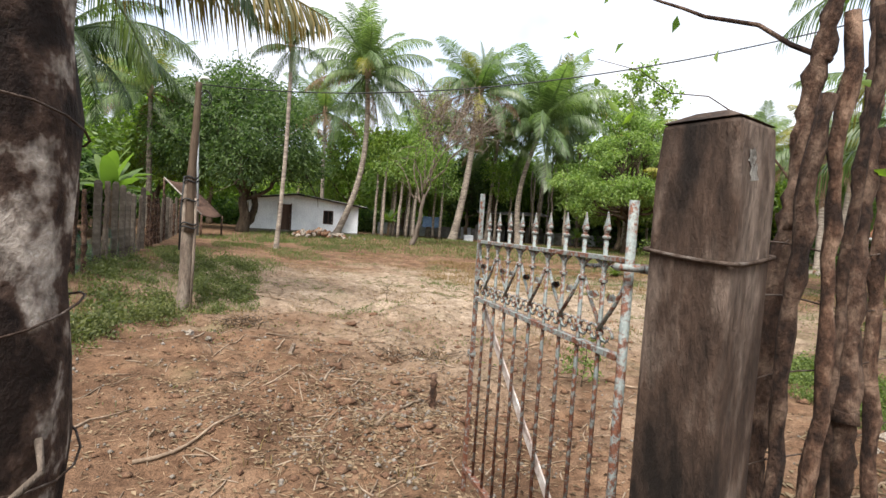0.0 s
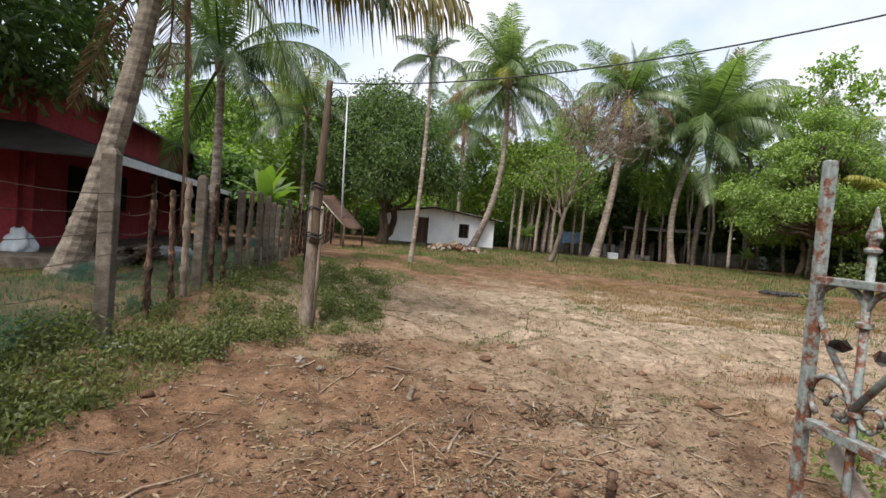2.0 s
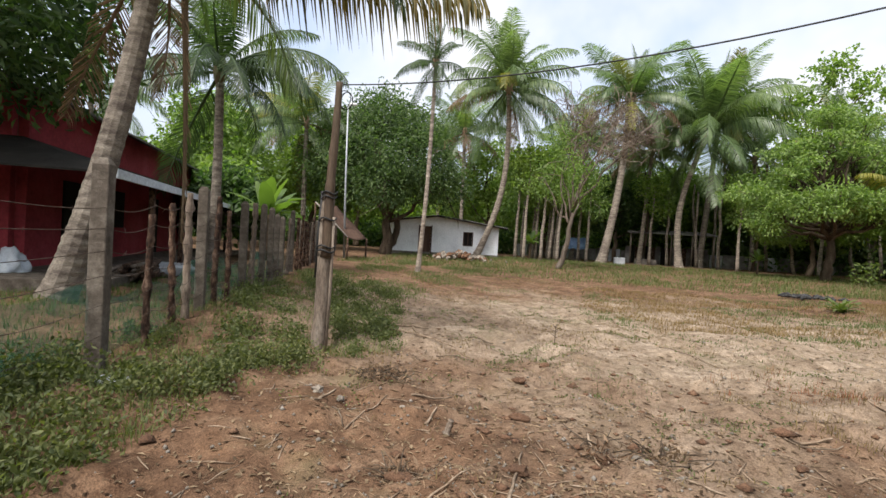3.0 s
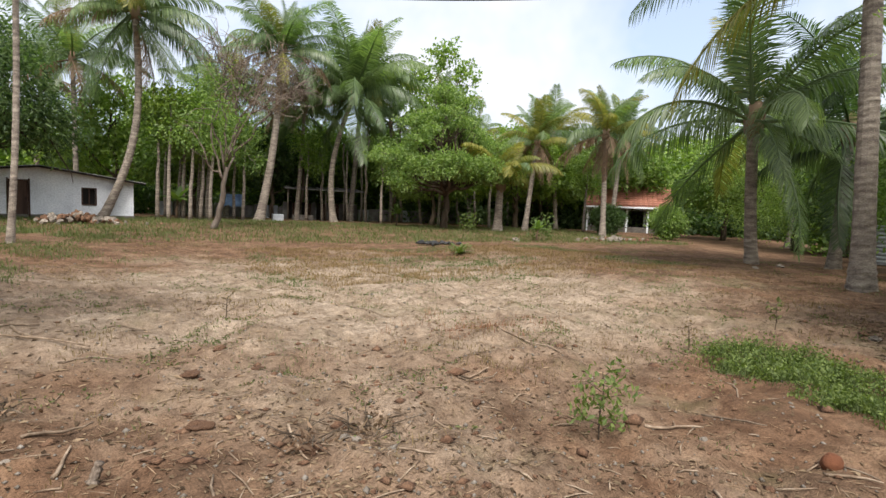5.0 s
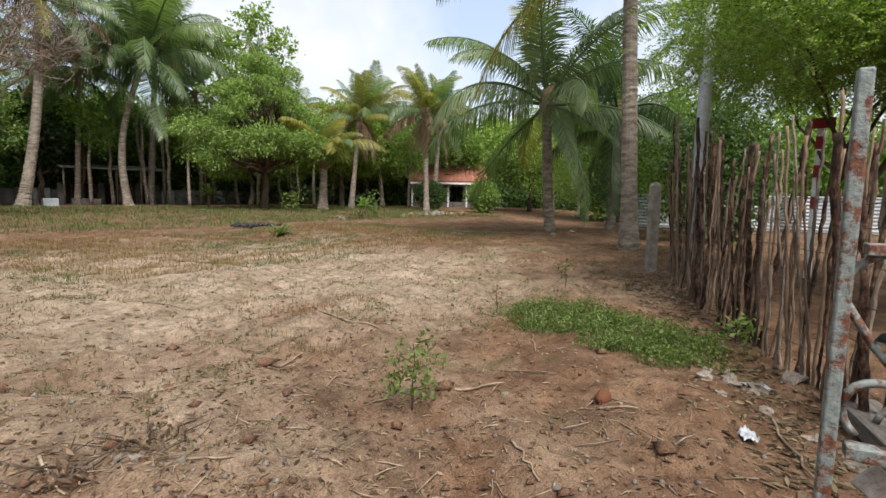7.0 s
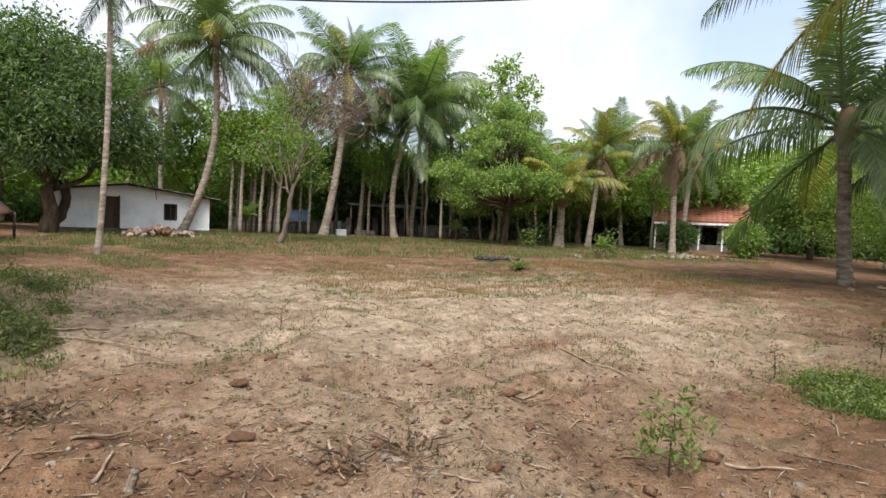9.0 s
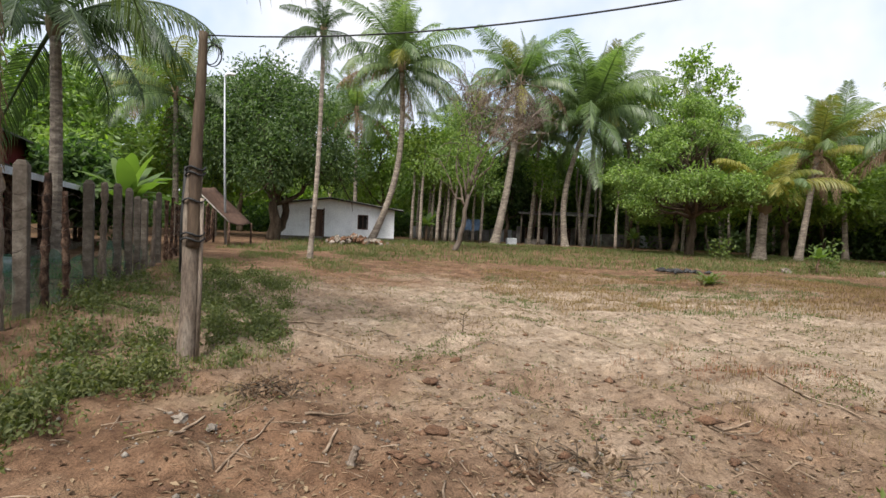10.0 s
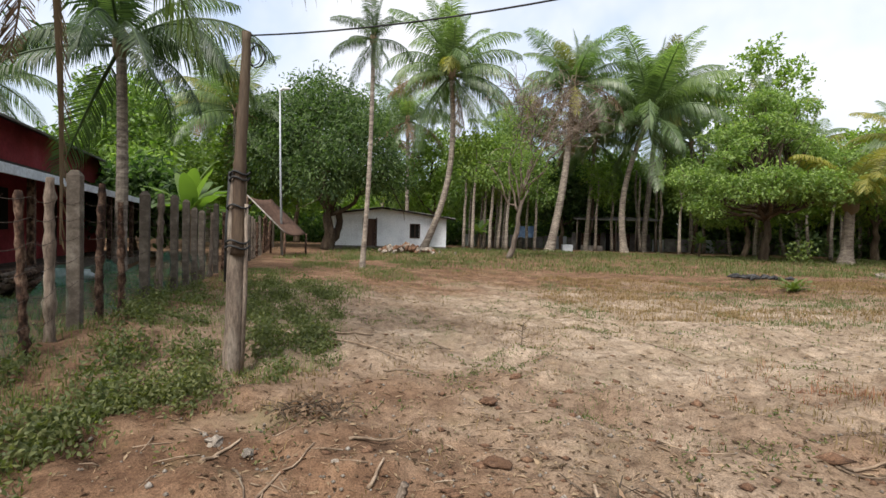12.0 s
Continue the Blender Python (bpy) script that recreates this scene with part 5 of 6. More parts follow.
# ---- banana plants ----
def blade_mesh(seed, length, width, elev, droop):
    r = np.random.default_rng(seed)
    n = 12
    s = np.linspace(0, 1, n)
    ang = np.radians(elev - droop * s ** 1.3)
    x = np.concatenate([[0], np.cumsum(np.cos(ang[:-1]))]) * length / n
    z = np.concatenate([[0], np.cumsum(np.sin(ang[:-1]))]) * length / n
    w = width * np.sin(np.pi * np.clip(s * 0.88 + 0.1, 0, 1)) ** 0.6 * (s > 0.12) + 0.02
    V, F = [], []
    for i in range(n):
        V += [(x[i], -w[i] / 2, z[i] - 0.12 * w[i] + 0.02 * r.normal()), (x[i], 0, z[i]), (x[i], w[i] / 2, z[i] - 0.12 * w[i] + 0.02 * r.normal())]
    for i in range(n - 1):
        for j in (0, 1):
            a = 3 * i + j
            F.append((a, a + 1, a + 4, a + 3))
    return mesh_np("blade", V, F, M_banana, True)


def banana(x, y, size, seed):
    r = np.random.default_rng(seed)
    t = thing("banana_plant", Matrix.Translation((x, y, gz(x, y))), "banana plant with broad arching green leaves", "banana plant", "banana plants")
    part("stem", tubes_mesh("stem", [([(0, 0, -0.1), (0, 0, 0.8 * size), (0.05, 0, 1.6 * size)], (0.13 * size, 0.11 * size, 0.07 * size))], M_bamboo, 9), t)
    for i in range(9):
        e = 80 - 7 * i
        part("leaf", blade_mesh(seed * 10 + i, 1.7 * size, 0.5 * size, e, 35 + 5 * i), t, Matrix.Translation((0.03, 0, 1.5 * size)) @ Matrix.Rotation(radians(i * 137.5 + seed * 20), 4, "Z"))
    return t


banana(-13.3, 19.6, 1.2, 1)
banana(-14.6, 21.2, 1.35, 2)
banana(-4.2, 36.8, 0.75, 3)
banana(9.5, 35.6, 0.55, 4)
banana(13.6, 24.3, 0.4, 5)

# ---- tarpaulin shelter by the lamp pole ----
shelter = thing("tarpaulin_shelter", Matrix.Translation((-13.7, 24.4, gz(-13.7, 24.4))), "low shelter of a brown tarpaulin slung between poles", "shelter")
V, F = [], []
for i in range(11):
    for j in range(7):
        u, v_ = i / 10, j / 6
        V.append((-0.2 + 2.1 * u, 2.2 * v_ - 0.4 * u, 2.8 - 1.7 * u - 0.3 * math.sin(math.pi * u) * math.sin(math.pi * v_) - 0.1 * math.sin(math.pi * v_)))
for i in range(10):
    for j in range(6):
        a = i * 7 + j
        F.append((a, a + 7, a + 8, a + 1))
tarp = part("tarpaulin", mesh_np("tarpaulin", V, F, M_door, True), shelter)
tarp.modifiers.new("thick", "SOLIDIFY").thickness = 0.015
for px, py, h in ((-0.2, 0, 2.8), (-0.2, 2.2, 2.8), (1.9, -0.4, 1.1), (1.9, 1.8, 1.1)):
    part("pole", tubes_mesh("pole", [([(px, py, -0.2), (px, py, h)], 0.05)], M_stake, 7), shelter)
part("hem", tubes_mesh("hem", [([(-0.2, -0.02, 2.82), (0.85, -0.22, 1.97), (1.9, -0.42, 1.12)], 0.035)], M_palepost, 6), shelter, None, "pale rope hem of the sheet")

# ---- heaps and rubble ----
rocks = [pebble_mesh("stone", M_stone, 21 + i, 2, 0.85) for i in range(4)]
for me_ in rocks:
    me_.polygons.foreach_set("use_smooth", np.zeros(len(me_.polygons), bool))
clods = [pebble_mesh("clod", M_clod, 31 + i, 3, 0.75) for i in range(3)]
rubble = thing("rubble_heap", Matrix.Translation((-7.6, 30.2, gz(-7.6, 30.2))), "heap of broken stones and coconut husks beside the house", "rubble")
for i in range(110):
    a, d = rng.uniform(0, 6.28), abs(rng.normal()) * 0.75
    hgt = max(0, 0.42 * (1 - d / 1.7)) * rng.uniform(0.2, 1)
    k = rng.uniform(0.06, 0.14)
    part("stone", (rocks + clods)[int(rng.integers(7))], rubble, Matrix.Translation((1.5 * d * math.cos(a), 0.8 * d * math.sin(a), hgt + 0.03)) @ Euler(tuple(rng.uniform(0, 6, 3))).to_matrix().to_4x4() @ Matrix.Diagonal((k * 1.3, k, k * 0.8, 1)))
heap = thing("rubbish_heap", Matrix.Translation((20.0, 25.6, gz(20, 25.6))), "low heap of dark stones and rubbish under the palms", "rubble")
for i in range(60):
    a, d = rng.uniform(0, 6.28), abs(rng.normal()) * 0.9
    k = rng.uniform(0.07, 0.16)
    part("stone", (rocks + clods)[int(rng.integers(7))], heap, Matrix.Translation((1.5 * d * math.cos(a), d * math.sin(a), 0.05 + 0.15 * max(0, 1 - d))) @ Euler(tuple(rng.uniform(0, 6, 3))).to_matrix().to_4x4() @ Matrix.Diagonal((k, k, k * 0.7, 1)))
ash = thing("burnt_heap", Matrix.Translation((7.05, 21.9, gz(7.05, 21.9))), "flat heap of black burnt leaves and ash", "ash heap")
for i in range(26):
    a, d = rng.uniform(0, 6.28), rng.uniform(0, 1) ** 0.6
    L = rng.uniform(0.2, 0.5)
    t_ = rng.uniform(0, 6.28)
    x0, y0 = 0.95 * d * math.cos(a), 0.6 * d * math.sin(a)
    part("charred_stick", tubes_mesh("charred_stick", [([(x0, y0, 0.03), (x0 + L * 0.5 * math.cos(t_), y0 + L * 0.5 * math.sin(t_), 0.09), (x0 + L * math.cos(t_), y0 + L * math.sin(t_), 0.03)], (0.04, 0.07, 0.03))], M_char, 6, 0.2), ash)

# ---- small structures at the back ----
shed = thing("open_shed", Matrix.Translation((6.0, 45.5, 0.5)), "dark open shed of posts and old sheets under the trees", "shed")
slab("roof", [(-3.2, -1.6, 2.5), (3.2, -1.6, 2.5), (3.2, 2.2, 2.9), (-3.2, 2.2, 2.9)], 0.06, M_sheet, shed)
for px in (-3.0, -1.5, 0.0, 1.5, 3.0):
    part("post", tubes_mesh("post", [([(px, -1.4, -0.2), (px, -1.4, 2.5)], 0.06)], M_pale_stake, 7), shed)
for i in range(16):
    part("board", box_mesh("board", (0.36, 0.03, 1.5 + 0.12 * math.sin(i * 2.3)), (-3.0 + 0.4 * i, 1.2, 0.75), (M_sheet, M_dark, M_stake)[i % 3], 0.004), shed)
part("bench", box_mesh("bench", (1.6, 0.5, 0.5), (-1.9, -1.9, 0.22), M_concrete, 0.02), shed, None, "low concrete bench")
thing("white_block", Matrix.Translation((1.9, 39.6, gz(1.9, 39.6))) @ Matrix.Rotation(0.2, 4, "Z"), "low whitewashed block at the foot of a palm", "block", data=box_mesh("white_block", (0.75, 0.4, 0.5), (0, 0, 0.22), M_galv, 0.03))
tb = bmesh.new()
bmesh.ops.create_grid(tb, x_segments=10, y_segments=6, size=0.5)
for v in tb.verts:
    v.co = Vector((v.co.x * 1.5, v.co.y * 0.5 + 0.15 * noise.noise(v.co * 3), 1.0 + v.co.y * 0.9 + 0.12 * noise.noise(v.co * 4)))
blue_tarp = thing("blue_tarp", Matrix.Translation((-1.2, 42.5, 0.9)), "crumpled blue plastic sheet hung on a fence", "tarpaulin", data=mesh_bm("blue_tarp", tb, M_blue, True))
back_fence = thing("sheet_fence", Matrix.Translation((2.0, 47.5, 0.5)), "grey fence of old sheets and nets behind the palms", "fence")
for i in range(30):
    part("panel", box_mesh("panel", (0.95, 0.03, 1.15 + 0.1 * math.sin(i * 1.9)), (-8 + i * 1.0, 0.03 * (i % 2), 0.55), M_galv if i % 4 == 0 else M_sheet, 0.005), back_fence)

# ---- house with the orange roof ----
oh = thing("orange_roofed_house", Matrix.Translation((29.8, 37.0, 0.5)) @ Matrix.Rotation(radians(-42), 4, "Z"), "house with an orange tiled roof and a white-posted porch", "house")
part("wall", box_mesh("wall", (6.8, 0.2, 2.4), (1.1, 2.5, 1.15), M_whitewash, 0.01), oh)
slab("roof", [(-2.5, -0.6, 2.25), (4.7, -0.6, 2.25), (4.7, 3.4, 4.1), (-2.5, 3.4, 4.1)], 0.1, M_tile, oh, "orange tiled roof")
slab("roof", [(-2.5, 3.4, 4.1), (4.7, 3.4, 4.1), (4.7, 7.4, 2.25), (-2.5, 7.4, 2.25)], 0.1, M_tile, oh)
part("fascia", box_mesh("fascia", (7.2, 0.08, 0.16), (1.1, -0.62, 2.18), M_whitewash, 0.01), oh)
for px in (-2.2, -0.6, 1.1, 2.8, 4.4):
    part("porch_post", box_mesh("porch_post", (0.14, 0.14, 2.3), (px, -0.2, 1.1), M_whitewash, 0.02), oh)
part("porch_rail", box_mesh("porch_rail", (6.8, 0.12, 0.5), (1.1, -0.2, 0.25), M_concrete, 0.02), oh)
for px in (-1.35, 0.3, 1.95, 3.6):
    part("dark_opening", box_mesh("dark_opening", (1.2, 0.06, 1.7), (px, 2.38, 1.1), M_dark, 0.01), oh, None, "dark doorway")
for k in range(9):
    for i in range(18):
        s_ = (k + 0.5) / 9
        tl = part("roof_tile", FRONDS["tile"] if "tile" in FRONDS else FRONDS.setdefault("tile", box_mesh("roof_tile", (0.36, 0.5, 0.05), (0, 0, 0), M_tile, 0.012)), oh)
        tl.matrix_basis = Matrix.Translation((-2.3 + i * 0.4, -0.6 + 4.0 * s_, 2.4 + 1.85 * s_)) @ Matrix.Rotation(math.atan2(1.85, 4.0) - 0.06, 4, "X")

# ---- beyond the stake fence ----
sheet = thing("corrugated_fence", Matrix.Translation((20.5, 13.5, gz(20, 12))) @ Matrix.Rotation(math.atan2(-14.5, 8.0), 4, "Z"), "long fence of pale corrugated metal sheets beyond the lane", "fence")
for k in range(9):
    V, F = [], []
    for i in range(41):
        z = 0.05 + 1.45 * i / 40
        off = 0.02 * math.sin(i * math.pi / 2)
        V += [(0, off, z), (1.98, off, z)]
    for i in range(40):
        F.append((2 * i, 2 * i + 1, 2 * i + 3, 2 * i + 2))
    p_ = part("metal_sheet", mesh_np("metal_sheet", V, F, M_galv, True), sheet, Matrix.Translation((2.0 * k, 0.01 * (k % 2), 0)) @ Matrix.Rotation(rng.uniform(-0.01, 0.01), 4, "Y"))
    p_.modifiers.new("thick", "SOLIDIFY").thickness = 0.004
    part("post", tubes_mesh("post", [([(2.0 * k, 0.06, -0.2), (2.0 * k, 0.06, 1.7)], 0.04)], M_stake, 6), sheet)
sign = thing("marker_post", Matrix.Translation((9.2, 4.35, gz(9.2, 4.35))), "white post banded in red with a red board on top", "sign post")
part("post", box_mesh("post", (0.09, 0.09, 2.6), (0, 0, 1.2), M_white, 0.006), sign)
for z in (1.25, 1.75, 2.2):
    part("red_band", box_mesh("red_band", (0.098, 0.098, 0.2), (0, 0, z), M_redpaint, 0.004), sign)
part("board", box_mesh("board", (0.32, 0.05, 0.16), (0.02, -0.08, 2.5), M_redpaint, 0.008), sign, Matrix.Rotation(radians(-80), 4, "Z"), "blank red board")

# ---- things lying in the yard ----
def on_ground(name, data, x, y, scale, label, category, group="", sink=0.25, rz=None):
    r = rng.uniform(0, 6.28) if rz is None else rz
    m = Matrix.Translation((x, y, tz(x, y) + scale[2] * (1 - sink) * 0.9 - 0.01)) @ Matrix.Rotation(r, 4, "Z") @ Matrix.Diagonal((*scale, 1))
    return thing(name, m, label, category, group, data=data)


STONES = [(3.95, 3.78, 0.11), (4.12, 3.62, 0.09), (3.62, 3.42, 0.08), (3.3, 3.05, 0.1), (3.05, 2.8, 0.07), (4.4, 3.95, 0.08), (5.0, 4.2, 0.06), (-2.98, 5.97, 0.07), (-2.75, 5.98, 0.06), (-3.97, 7.06, 0.07), (-2.11, 5.92, 0.035), (-0.09, 5.68, 0.045), (-0.16, 5.75, 0.05), (0.09, 5.39, 0.05), (2.29, 4.87, 0.04), (3.79, 3.93, 0.1), (4.31, 3.65, 0.09), (4.6, 3.46, 0.12), (3.91, 3.59, 0.07), (1.6, 3.89, 0.04), (7.0, 6.14, 0.09), (12.3, 24.2, 0.25), (4.05, 4.0, 0.07), (3.5, 3.7, 0.05), (14.6, 12.4, 0.14), (13.2, 12.2, 0.1), (7.6, 5.9, 0.06), (6.6, 5.4, 0.05)]
for i, (x, y, k) in enumerate(STONES):
    on_ground("stone", rocks[i % 4], x, y, (k * 0.85, k * 0.62, k * 0.45), "pale rough stone lying on the bare soil", "stone", "stones in the yard")
for i, (x, y, k) in enumerate([(-0.67, 7.4, 0.05), (-1.24, 7.41, 0.08), (-1.03, 8.15, 0.06), (0.01, 8.3, 0.045), (-1.11, 6.2, 0.08), (-1.7, 4.87, 0.09), (-1.0, 5.1, 0.07), (-0.4, 5.7, 0.08), (1.0, 6.0, 0.05), (2.6, 5.2, 0.06)]):
    on_ground("soil_clod", clods[i % 3], x, y, (k * 1.1, k * 0.75, k * 0.5), "hard brown clod of soil", "clod", "clods in the yard")


def stick(x0, y0, x1, y1, r, seed, label="dry pale stick lying on the ground"):
    q = np.random.default_rng(seed)
    n = 8
    s_ = np.linspace(0, 1, n)
    L = math.hypot(x1 - x0, y1 - y0)
    px = x0 + (x1 - x0) * s_ + q.normal(size=n) * 0.018 * L
    py = y0 + (y1 - y0) * s_ + q.normal(size=n) * 0.018 * L
    pz = top_of(px, py) + r * 0.7 + np.abs(q.normal()) * 0.015 * s_
    c = np.array([(x0 + x1) / 2, (y0 + y1) / 2, tz((x0 + x1) / 2, (y0 + y1) / 2)])
    segs = [(np.stack([px, py, pz], 1) - c, np.linspace(r, r * 0.5, n))]
    if L > 0.3:
        k = int(q.integers(2, 6))
        a = np.array([px[k], py[k], pz[k]]) - c
        segs.append(([a, a + np.array([q.normal() * 0.08, q.normal() * 0.08, 0.02]) * min(1.5, L)], (r * 0.5, r * 0.2)))
    thing("stick", Matrix.Translation(c), label, "stick", "sticks in the yard", data=tubes_mesh("stick", segs, M_twig, 6, 0.12, True, seed))


STICKS_A = [(-4.49, 9.63, -2.33, 8.69), (-4.09, 9.45, -3.08, 9.83), (-3.32, 9.67, -2.83, 8.99), (-2.36, 9.69, -1.94, 9.72), (-2.53, 8.43, -1.96, 8.09), (-2.91, 5.71, -2.84, 6.07), (-2.44, 5.45, -2.32, 6.12), (-2.71, 5.75, -2.45, 5.47), (-2.15, 6.25, -1.79, 6.44), (-1.83, 5.73, -1.81, 5.99), (-3.79, 5.22, -3.49, 5.14), (0.64, 10.31, 1.41, 9.77), (-0.43, 5.93, -0.36, 5.6), (-0.32, 5.84, -0.08, 5.97), (1.06, 6.51, 1.49, 6.52), (0.71, 6.32, 0.89, 6.34), (2.06, 5.21, 2.49, 5.03), (0.57, 5.89, 0.75, 5.59), (1.07, 6.62, 1.46, 6.66), (1.34, 6.01, 1.7, 6.24)]
STICKS_B = [(-0.52, 5.98, -0.44, 5.56), (0.71, 4.94, 0.78, 4.8), (1.71, 4.32, 1.56, 3.98), (2.52, 4.19, 2.65, 3.95), (2.75, 4.37, 2.82, 4.04), (3.54, 3.4, 2.67, 2.94), (2.86, 5.35, 2.92, 4.82), (2.36, 8.14, 2.51, 6.99), (0.1, 5.37, 0.28, 5.17), (3.87, 5.83, 3.49, 5.47), (-2.56, 3.06, -2.34, 3.86), (-1.73, 2.91, -1.32, 3.47), (-0.35, 3.65, -0.01, 4.4), (-0.98, 4.62, -0.98, 5.4), (-0.71, 4.55, -0.64, 4.74), (-3.16, 3.61, -2.87, 3.77), (-1.52, 4.45, -1.25, 4.81), (-2.92, 3.92, -2.77, 4.09)]
for i, (a, b, c, d) in enumerate(STICKS_A + STICKS_B):
    stick(a, b, c, d, (0.015 if math.hypot(c - a, d - b) > 0.9 else 0.013) * rng.uniform(0.7, 1.1) * (1.5 if i == 32 or i < 3 else 1), 500 + i)
stump = thing("stump", Matrix.Translation((0.07, 4.3, tz(0.07, 4.3))), "short cut stake standing in the soil", "stump", data=stake_mesh(0.33, 0.035, 55, M_stake, 0.05))
stub = thing("stump", Matrix.Translation((-1.62, 5.62, tz(-1.62, 5.62))) @ Matrix.Rotation(0.3, 4, "Y"), "broken stub of wood in the soil", "stump", data=stake_mesh(0.13, 0.03, 56, M_pale_stake, 0.05))


def brush(x, y, rad, count, seed, label, material=None):
    q = np.random.default_rng(seed)
    t = thing("brushwood_heap", Matrix.Translation((x, y, tz(x, y))), label, "brushwood", "brushwood heaps")
    segs = []
    for i in range(count):
        a, d = q.uniform(0, 6.28), q.uniform(0, rad)
        th, L = q.uniform(0, 6.28), q.uniform(0.12, 0.3)
        p0 = np.array([d * math.cos(a), d * math.sin(a) * 0.7, 0.02 + 0.08 * max(0, 1 - d / rad) * q.uniform(0, 1)])
        segs.append(([p0, p0 + np.array([L * 0.5 * math.cos(th), L * 0.5 * math.sin(th), 0.04]), p0 + np.array([L * math.cos(th), L * math.sin(th), q.uniform(0, 0.08)])], (0.006, 0.005, 0.003)))
    part("twig_bundle", tubes_mesh("twig_bundle", segs, M_bark, 4), t)["kind"] = "stuff"
    c = np.stack([q.normal(size=count * 4) * rad * 0.5, q.normal(size=count * 4) * rad * 0.4, np.abs(q.normal(size=count * 4)) * 0.05 + 0.02], 1)
    v, f = leaf_cloud(c, np.zeros((len(c), 3)), 0.08, 0.025, q, 0.0)
    part("dead_leaves", mesh_np("dead_leaves", v, f, material or M_frond_d), t)["kind"] = "stuff"


brush(-2.56, 6.6, 0.32, 42, 71, "small heap of dead leafy twigs")
brush(-1.75, 4.95, 0.22, 18, 72, "loose heap of twigs by a dug hollow")
brush(-0.45, 5.75, 0.2, 14, 73, "few dead twigs on a clod")
brush(0.0, 5.8, 0.25, 14, 74, "few dead twigs and splinters")
husk = on_ground("coconut_husk", pebble_mesh("coconut_husk", two_scale("orange_husk", (0.085, 0.03, 0.015), (0.15, 0.055, 0.026), (0.22, 0.10, 0.05), 10.0, 0.9, 60.0, (1, 5, 5), 0.6), 41, 3, 0.15), 2.75, 4.28, (0.095, 0.062, 0.06), "orange-brown old coconut husk lying on the soil", "coconut", "", 0.3, 0.3)
cb2 = bmesh.new()
bmesh.ops.create_grid(cb2, x_segments=14, y_segments=10, size=1.0)
for v in cb2.verts:
    v.co.z = 0.5 * noise.noise(v.co * 2.2) + 0.25 * noise.noise(v.co * 5.0) + 0.5 * (1 - abs(v.co.x)) * (1 - abs(v.co.y))
rag = on_ground("plastic_bag", mesh_bm("plastic_bag", cb2, M_galv, True), 2.98, 3.37, (0.075, 0.05, 0.08), "crumpled white plastic bag on the ground", "plastic bag", "", 0.6, 0.8)
cb3 = bmesh.new()
bmesh.ops.create_grid(cb3, x_segments=10, y_segments=8, size=1.0)
for v in cb3.verts:
    v.co.z = 0.5 * noise.noise(v.co * 2.0 + Vector((4, 1, 2))) + 0.2
on_ground("plastic_bag", mesh_bm("plastic_bag", cb3, M_galv, True), -4.62, 5.15, (0.2, 0.1, 0.07), "grey-blue plastic scrap among the weeds", "plastic bag", "", 0.4, 0.3)
on_ground("plaster_slab", box_mesh("plaster_slab", (2, 2, 1.2), (0, 0, 0), M_galv, 0.2), 4.25, 3.72, (0.16, 0.06, 0.025), "broken slab of white plaster by the fence", "slab", "", 0.2, -0.9)
plank = on_ground("kerb_beam", box_mesh("kerb_beam", (2, 2, 2), (0, 0, 0), M_concrete, 0.08), 2.9, 2.35, (1.35, 0.14, 0.06), "long weathered concrete beam along the fence foot", "beam", "", 0.3, math.atan2(1.81, 3.42))
sack = on_ground("sack", pebble_mesh("sack", M_eave, 44, 4, 0.6), -11.3, 8.75, (0.26, 0.22, 0.36), "stuffed white sack standing by the house", "sack", "", 0.2, 0.2)
on_ground("sack", pebble_mesh("sack", M_galv, 45, 3, 0.35), -10.6, 12.0, (0.5, 0.3, 0.2), "slumped pale sack on the veranda's edge", "sack", "", 0.2, 0.9)


woodpile = thing("firewood_pile", Matrix.Translation((-9.75, 10.6, tz(-9.75, 10.6))) @ Matrix.Rotation(2.1, 4, "Z"), "untidy pile of dark firewood and planks by the veranda", "firewood")
for i in range(22):
    r = np.random.default_rng(640 + i)
    z = 0.06 + 0.09 * (i // 6)
    y0 = 0.13 * (i % 6) + r.uniform(-0.05, 0.05)
    part("log", tubes_mesh("log", [([(r.uniform(-0.8, -0.5), y0, z), (0, y0 + r.uniform(-0.05, 0.05), z + 0.02), (r.uniform(0.5, 1.0), y0 + r.uniform(-0.15, 0.15), z + r.uniform(-0.02, 0.08))], r.uniform(0.03, 0.06))], (M_stake, M_bark, M_pale_stake)[i % 3], 8, 0.12, True, i), woodpile)


# ---- plants of the yard ----
def sapling(x, y, h, seed, label, material, leaf=0.06, count=90, spread=0.14, bare=0.35):
    q = np.random.default_rng(seed)
    t = thing("sapling", Matrix.Translation((x, y, tz(x, y))), label, "sapling", "saplings")
    top = np.array([q.normal() * 0.03, q.normal() * 0.03, h])
    segs = [(limb_pts((0, 0, -0.05), top, seed, 7, 0.15), np.linspace(0.008, 0.003, 7))]
    C = []
    for i in range(9):
        z = h * (bare + (1 - bare) * i / 9)
        a = i * 2.4
        e = np.array([spread * math.cos(a), spread * math.sin(a), z + 0.05])
        segs.append(([top * z / h, e], (0.004, 0.002)))
        C.append(e + q.normal(size=(count // 9, 3)) * spread * 0.38)
    part("stem", tubes_mesh("stem", segs, M_bark, 5), t)
    v, f = leaf_cloud(np.concatenate(C), np.tile([0, 0, 0.3], (9 * (count // 9), 1)), leaf, leaf * 0.5, q, 0.2)
    part("leaves", mesh_np("leaves", v, f, material), t)


